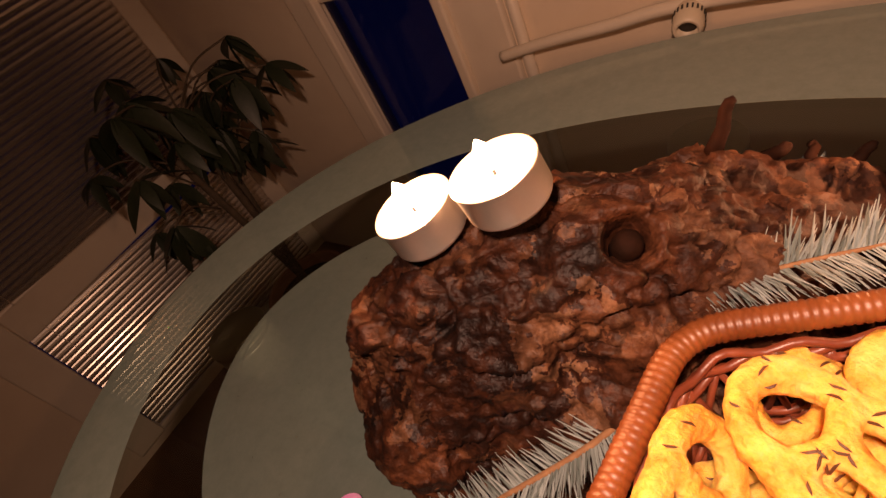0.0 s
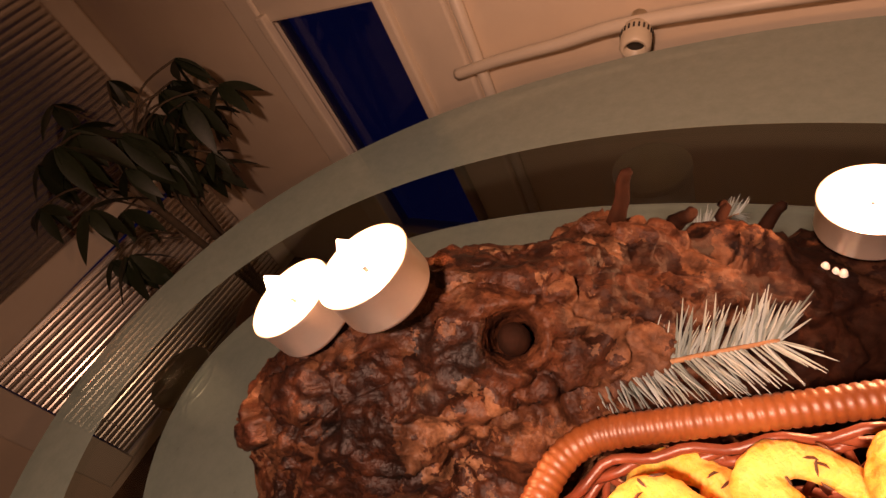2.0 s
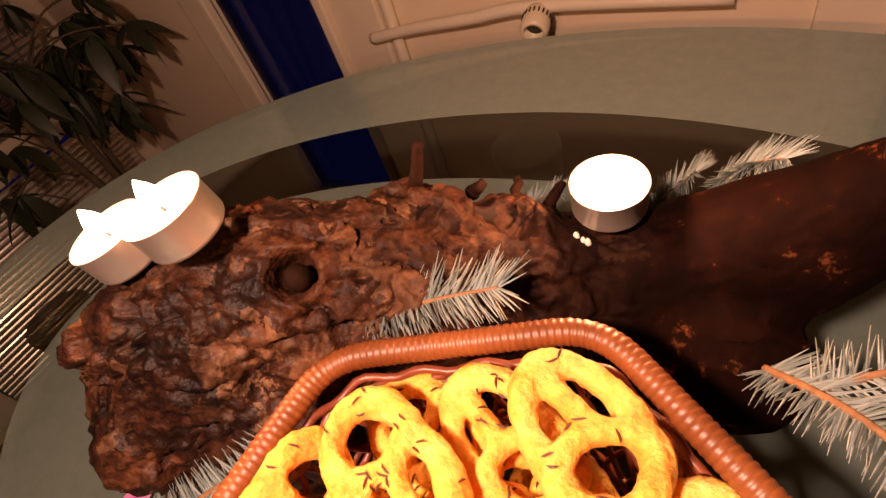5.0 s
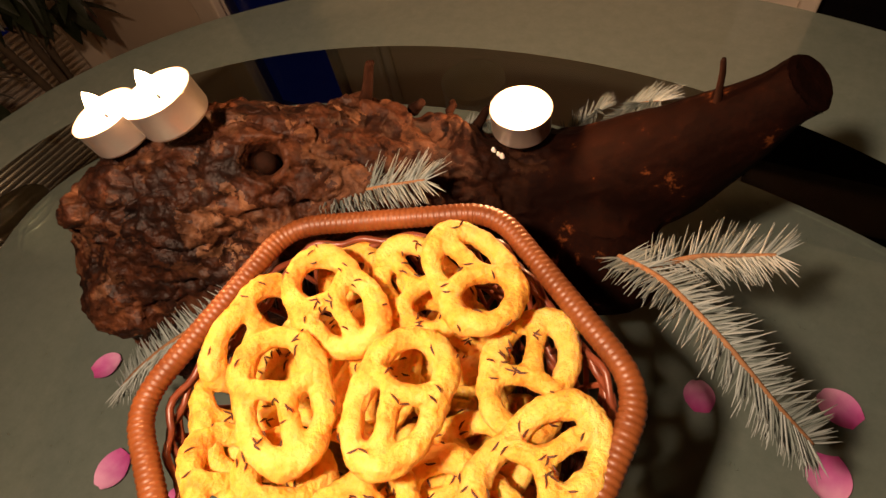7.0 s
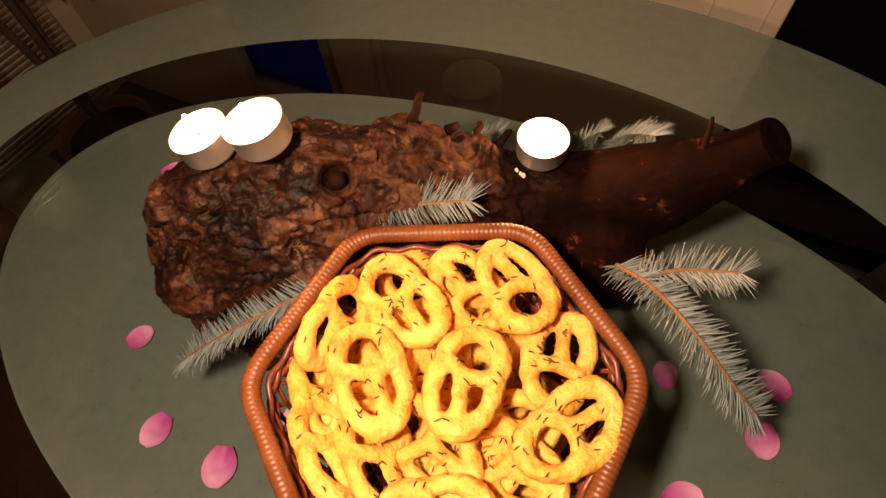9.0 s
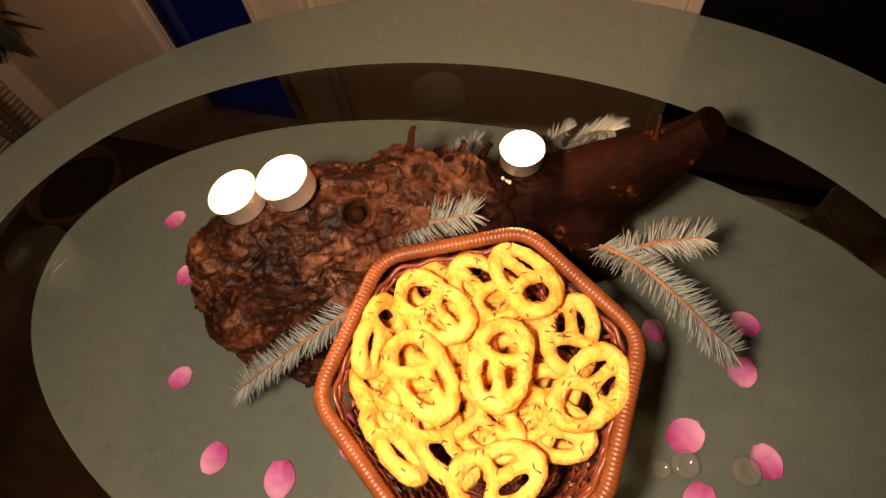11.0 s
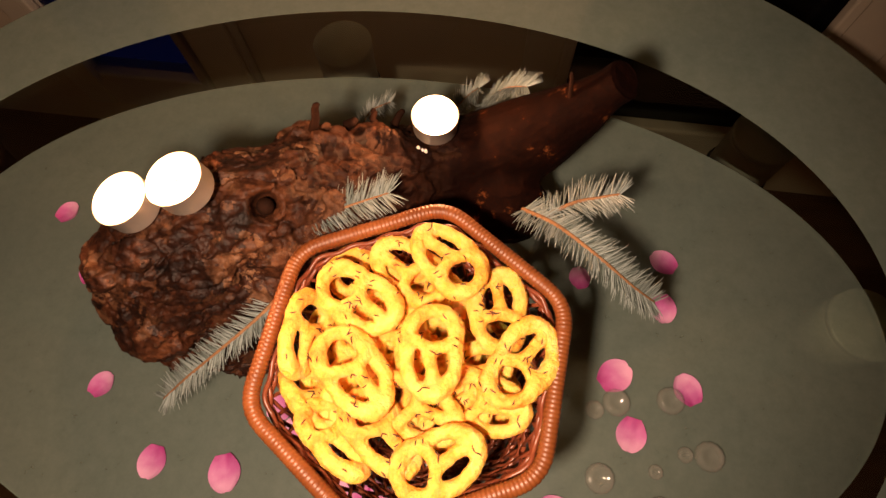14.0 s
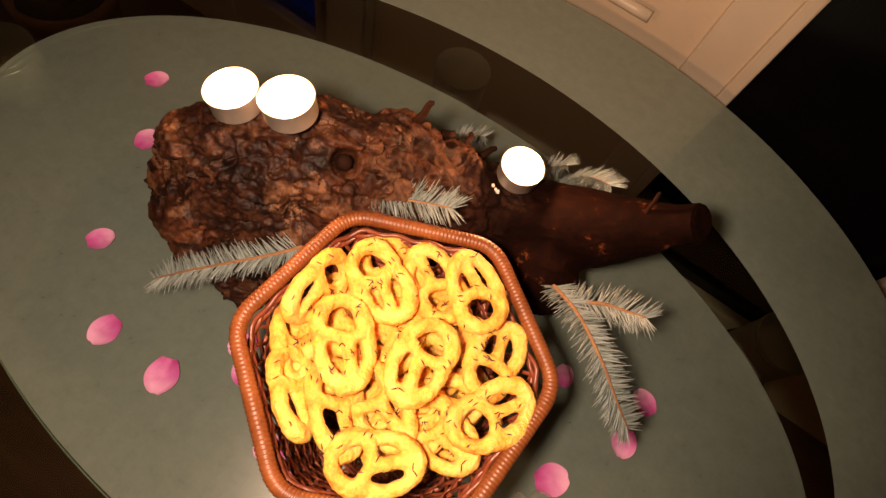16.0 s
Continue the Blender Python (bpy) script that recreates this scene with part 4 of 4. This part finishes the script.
# ---- petals ----
def petal_mesh(k):
    r = random.Random(k)
    bm = bmesh.new()
    nu, nv = 9, 10
    grid = {}
    cup = r.uniform(0.15, 0.45)
    for layer in (0, 1):
        for i in range(nu):
            for j in range(nv):
                v = j / (nv - 1)
                w = math.sin(math.pi * (0.13 + 0.80 * v) ** 1.15) ** 0.62
                u = (2 * i / (nu - 1) - 1)
                x = 0.0130 * u * w
                y = -0.016 + 0.031 * v - 0.0025 * (1 - abs(u)) * (v > 0.9) - 0.003 * u * u * v
                z = cup * 0.010 * (u * u * w + (2 * v - 1) ** 2 * 0.6) + 0.0012 * noise.noise(Vector((u * 1.7, v * 2.3, k * 3.1))) - 0.0005 * layer
                grid[layer, i, j] = bm.verts.new((x, y, z))
    for i in range(nu - 1):
        for j in range(nv - 1):
            bm.faces.new([grid[0, a, b] for a, b in ((i, j), (i + 1, j), (i + 1, j + 1), (i, j + 1))])
            bm.faces.new([grid[1, a, b] for a, b in ((i, j), (i, j + 1), (i + 1, j + 1), (i + 1, j))])
    low = min(v.co.z for v in bm.verts)
    for v in bm.verts:
        v.co.z -= low - 0.0002
    me = bpy.data.meshes.new("petal")
    bm.to_mesh(me)
    bm.free()
    me.materials.append(PETAL)
    for poly in me.polygons:
        poly.use_smooth = True
    return me


PETALS = [petal_mesh(k) for k in range(4)]
for i, (x, y, turn, size) in enumerate([(-0.34, 0.23, -35, 0.85), (-0.291, 0.168, 10, 0.9), (-0.236, 0.06, -30, 0.85), (-0.166, -0.003, 175, 1), (-0.096, -0.003, 200, 1.12), (0.29, 0.253, 60, 0.95), (0.29, 0.201, 190, 1), (0.247, 0.133, -50, 1.15), (0.311, 0.129, 30, 1), (0.261, 0.079, 170, 1.05), (0.196, 0.007, -60, 1.15), (0.208, 0.226, 20, 0.8), (-0.112, 0.123, 20, 0.95), (-0.062, 0.059, 140, 0.9), (-0.043, 0.043, 60, 0.9), (0.019, 0.005, 100, 1), (0.042, -0.001, -20, 1)]):
    p = tagged(new("rose_petal", PETALS[i % 4]), "pink rose petal lying on the frosted glass", "petal", "scattered rose petals")
    p.matrix_basis = Matrix.Translation((x, y, TOP + 0.0004)) @ Matrix.Rotation(radians(turn), 4, "Z") @ Matrix.Scale(size, 4)


# ---- glass drops ----
def drop_mesh():
    bm = bmesh.new()
    n, prof = 40, [(0.0, 0.0), (0.60, 0.0), (0.86, 0.10), (1.0, 0.32), (0.96, 0.56), (0.80, 0.76), (0.58, 0.78), (0.34, 0.62), (0.0, 0.55)]
    lathe(bm, prof, n)
    bmesh.ops.recalc_face_normals(bm, faces=bm.faces)
    for v in bm.verts:
        a = math.atan2(v.co.y, v.co.x)
        q = 1 + 0.035 * math.cos(14 * a) * min(1, v.co.xy.length)
        v.co.x *= q
        v.co.y *= q
    me = bpy.data.meshes.new("drop")
    bm.to_mesh(me)
    bm.free()
    me.materials.append(BEAD)
    me.materials.append(UNDER)
    for poly in me.polygons:
        poly.use_smooth = True
        poly.material_index = 1 if poly.center.z < 0.15 else 0
    return me


DROP = drop_mesh()
for x, y, r in ((0.247, 0.107, 0.0125), (0.296, 0.115, 0.0125), (0.329, 0.071, 0.0130), (0.309, 0.070, 0.0070), (0.234, 0.040, 0.0130), (0.287, 0.020, 0.0130), (0.266, 0.020, 0.0075), (0.283, 0.052, 0.0065), (0.228, 0.098, 0.0085)):
    d = tagged(new("glass_drop", DROP), "clear ribbed decorative glass drop on the table", "glass drop", "glass drops")
    d.matrix_basis = Matrix.Translation((x, y, TOP + 0.0004)) @ Matrix.Rotation(x * 40, 4, "Z") @ Matrix.Scale(r, 4)


# ---- potted plant ----
def make_plant():
    base = empty("potted_plant", (-1.13, 0.50, 0.0), "dark leafy money tree in a clay pot by the window", "plant")
    part("pot", lathe(bmesh.new(), [(0.0, 0.0), (0.085, 0.0), (0.09, 0.01), (0.115, 0.20), (0.122, 0.20), (0.122, 0.225), (0.110, 0.225), (0.106, 0.19), (0.0, 0.19)], 48), POTM, base, "brown clay pot")
    part("soil", lathe(bmesh.new(), [(0.0, 0.196), (0.106, 0.195), (0.106, 0.19), (0.0, 0.19)], 32), SOIL, base)
    r = random.Random(11)
    me = bpy.data.meshes.new("leaf")
    bm = bmesh.new()
    L, nu = 1.0, 9
    rows = []
    for i in range(nu + 1):
        t = i / nu
        w = 0.16 * math.sin(math.pi * min(1, 0.06 + 0.94 * t) ** 0.85) ** 0.9
        droop = -0.22 * t * t
        rows.append([bm.verts.new((s * w, t, droop + 0.10 * abs(s) * w * 2)) for s in (-1, 0, 1)] + [bm.verts.new((s * w, t, droop + 0.10 * abs(s) * w * 2 - 0.008)) for s in (-1, 0, 1)])
    for a, b in zip(rows, rows[1:]):
        for k in (0, 1):
            bm.faces.new((a[k], a[k + 1], b[k + 1], b[k]))
            bm.faces.new((a[3 + k], b[3 + k], b[4 + k], a[4 + k]))
    bm.to_mesh(me)
    bm.free()
    me.materials.append(LEAFM)
    for poly in me.polygons:
        poly.use_smooth = True
    stems = [((0, 0, 0.19), (0.01, 0.01, 0.50), (0.016, 0.016, 0.76)), ((0.02, 0, 0.19), (0.03, -0.03, 0.48), (0.04, -0.056, 0.71)), ((-0.02, 0.01, 0.19), (-0.03, 0.04, 0.48), (-0.024, 0.064, 0.69))]
    for s in stems:
        part("trunk", tube(bmesh.new(), smoothpath(s, 6), [0.009] * 12 + [0.006], 10), TRUNKM, base)
    whorls = []
    for i in range(30):
        s = r.choice(stems)
        top = Vector(s[2]) - Vector((0, 0, r.uniform(0, 0.16)))
        a = r.uniform(0, 6.28)
        reach = r.uniform(0.055, 0.19)
        end = top + Vector((math.cos(a) * reach, math.sin(a) * reach, r.uniform(0.02, 0.17)))
        whorls.append((top, end, r.uniform(0.066, 0.115), a))
    whorls.append((Vector(stems[0][2]), Vector((0.164, 0.132, 0.862)), 0.08, 0.6))
    whorls.append((Vector(stems[0][2]), Vector((0.184, 0.16, 0.782)), 0.08, 0.4))
    for top, end, size, a in whorls:
        part("petiole", tube(bmesh.new(), smoothpath([top, top.lerp(end, 0.5) + Vector((0, 0, 0.03)), end], 5), 0.0022, 6), TRUNKM, base)
        n = r.choice((5, 6, 7))
        for k in range(n):
            leaf = new("leaf", me)
            leaf.parent = base
            leaf.matrix_local = Matrix.Translation(end) @ Matrix.Rotation(a + (k - (n - 1) / 2) * 0.95, 4, "Z") @ Euler((radians(r.uniform(-85, -15)), radians(r.uniform(-15, 15)), 0)).to_matrix().to_4x4() @ Matrix.Scale(size * r.uniform(0.8, 1.15), 4)
    return base


make_plant()
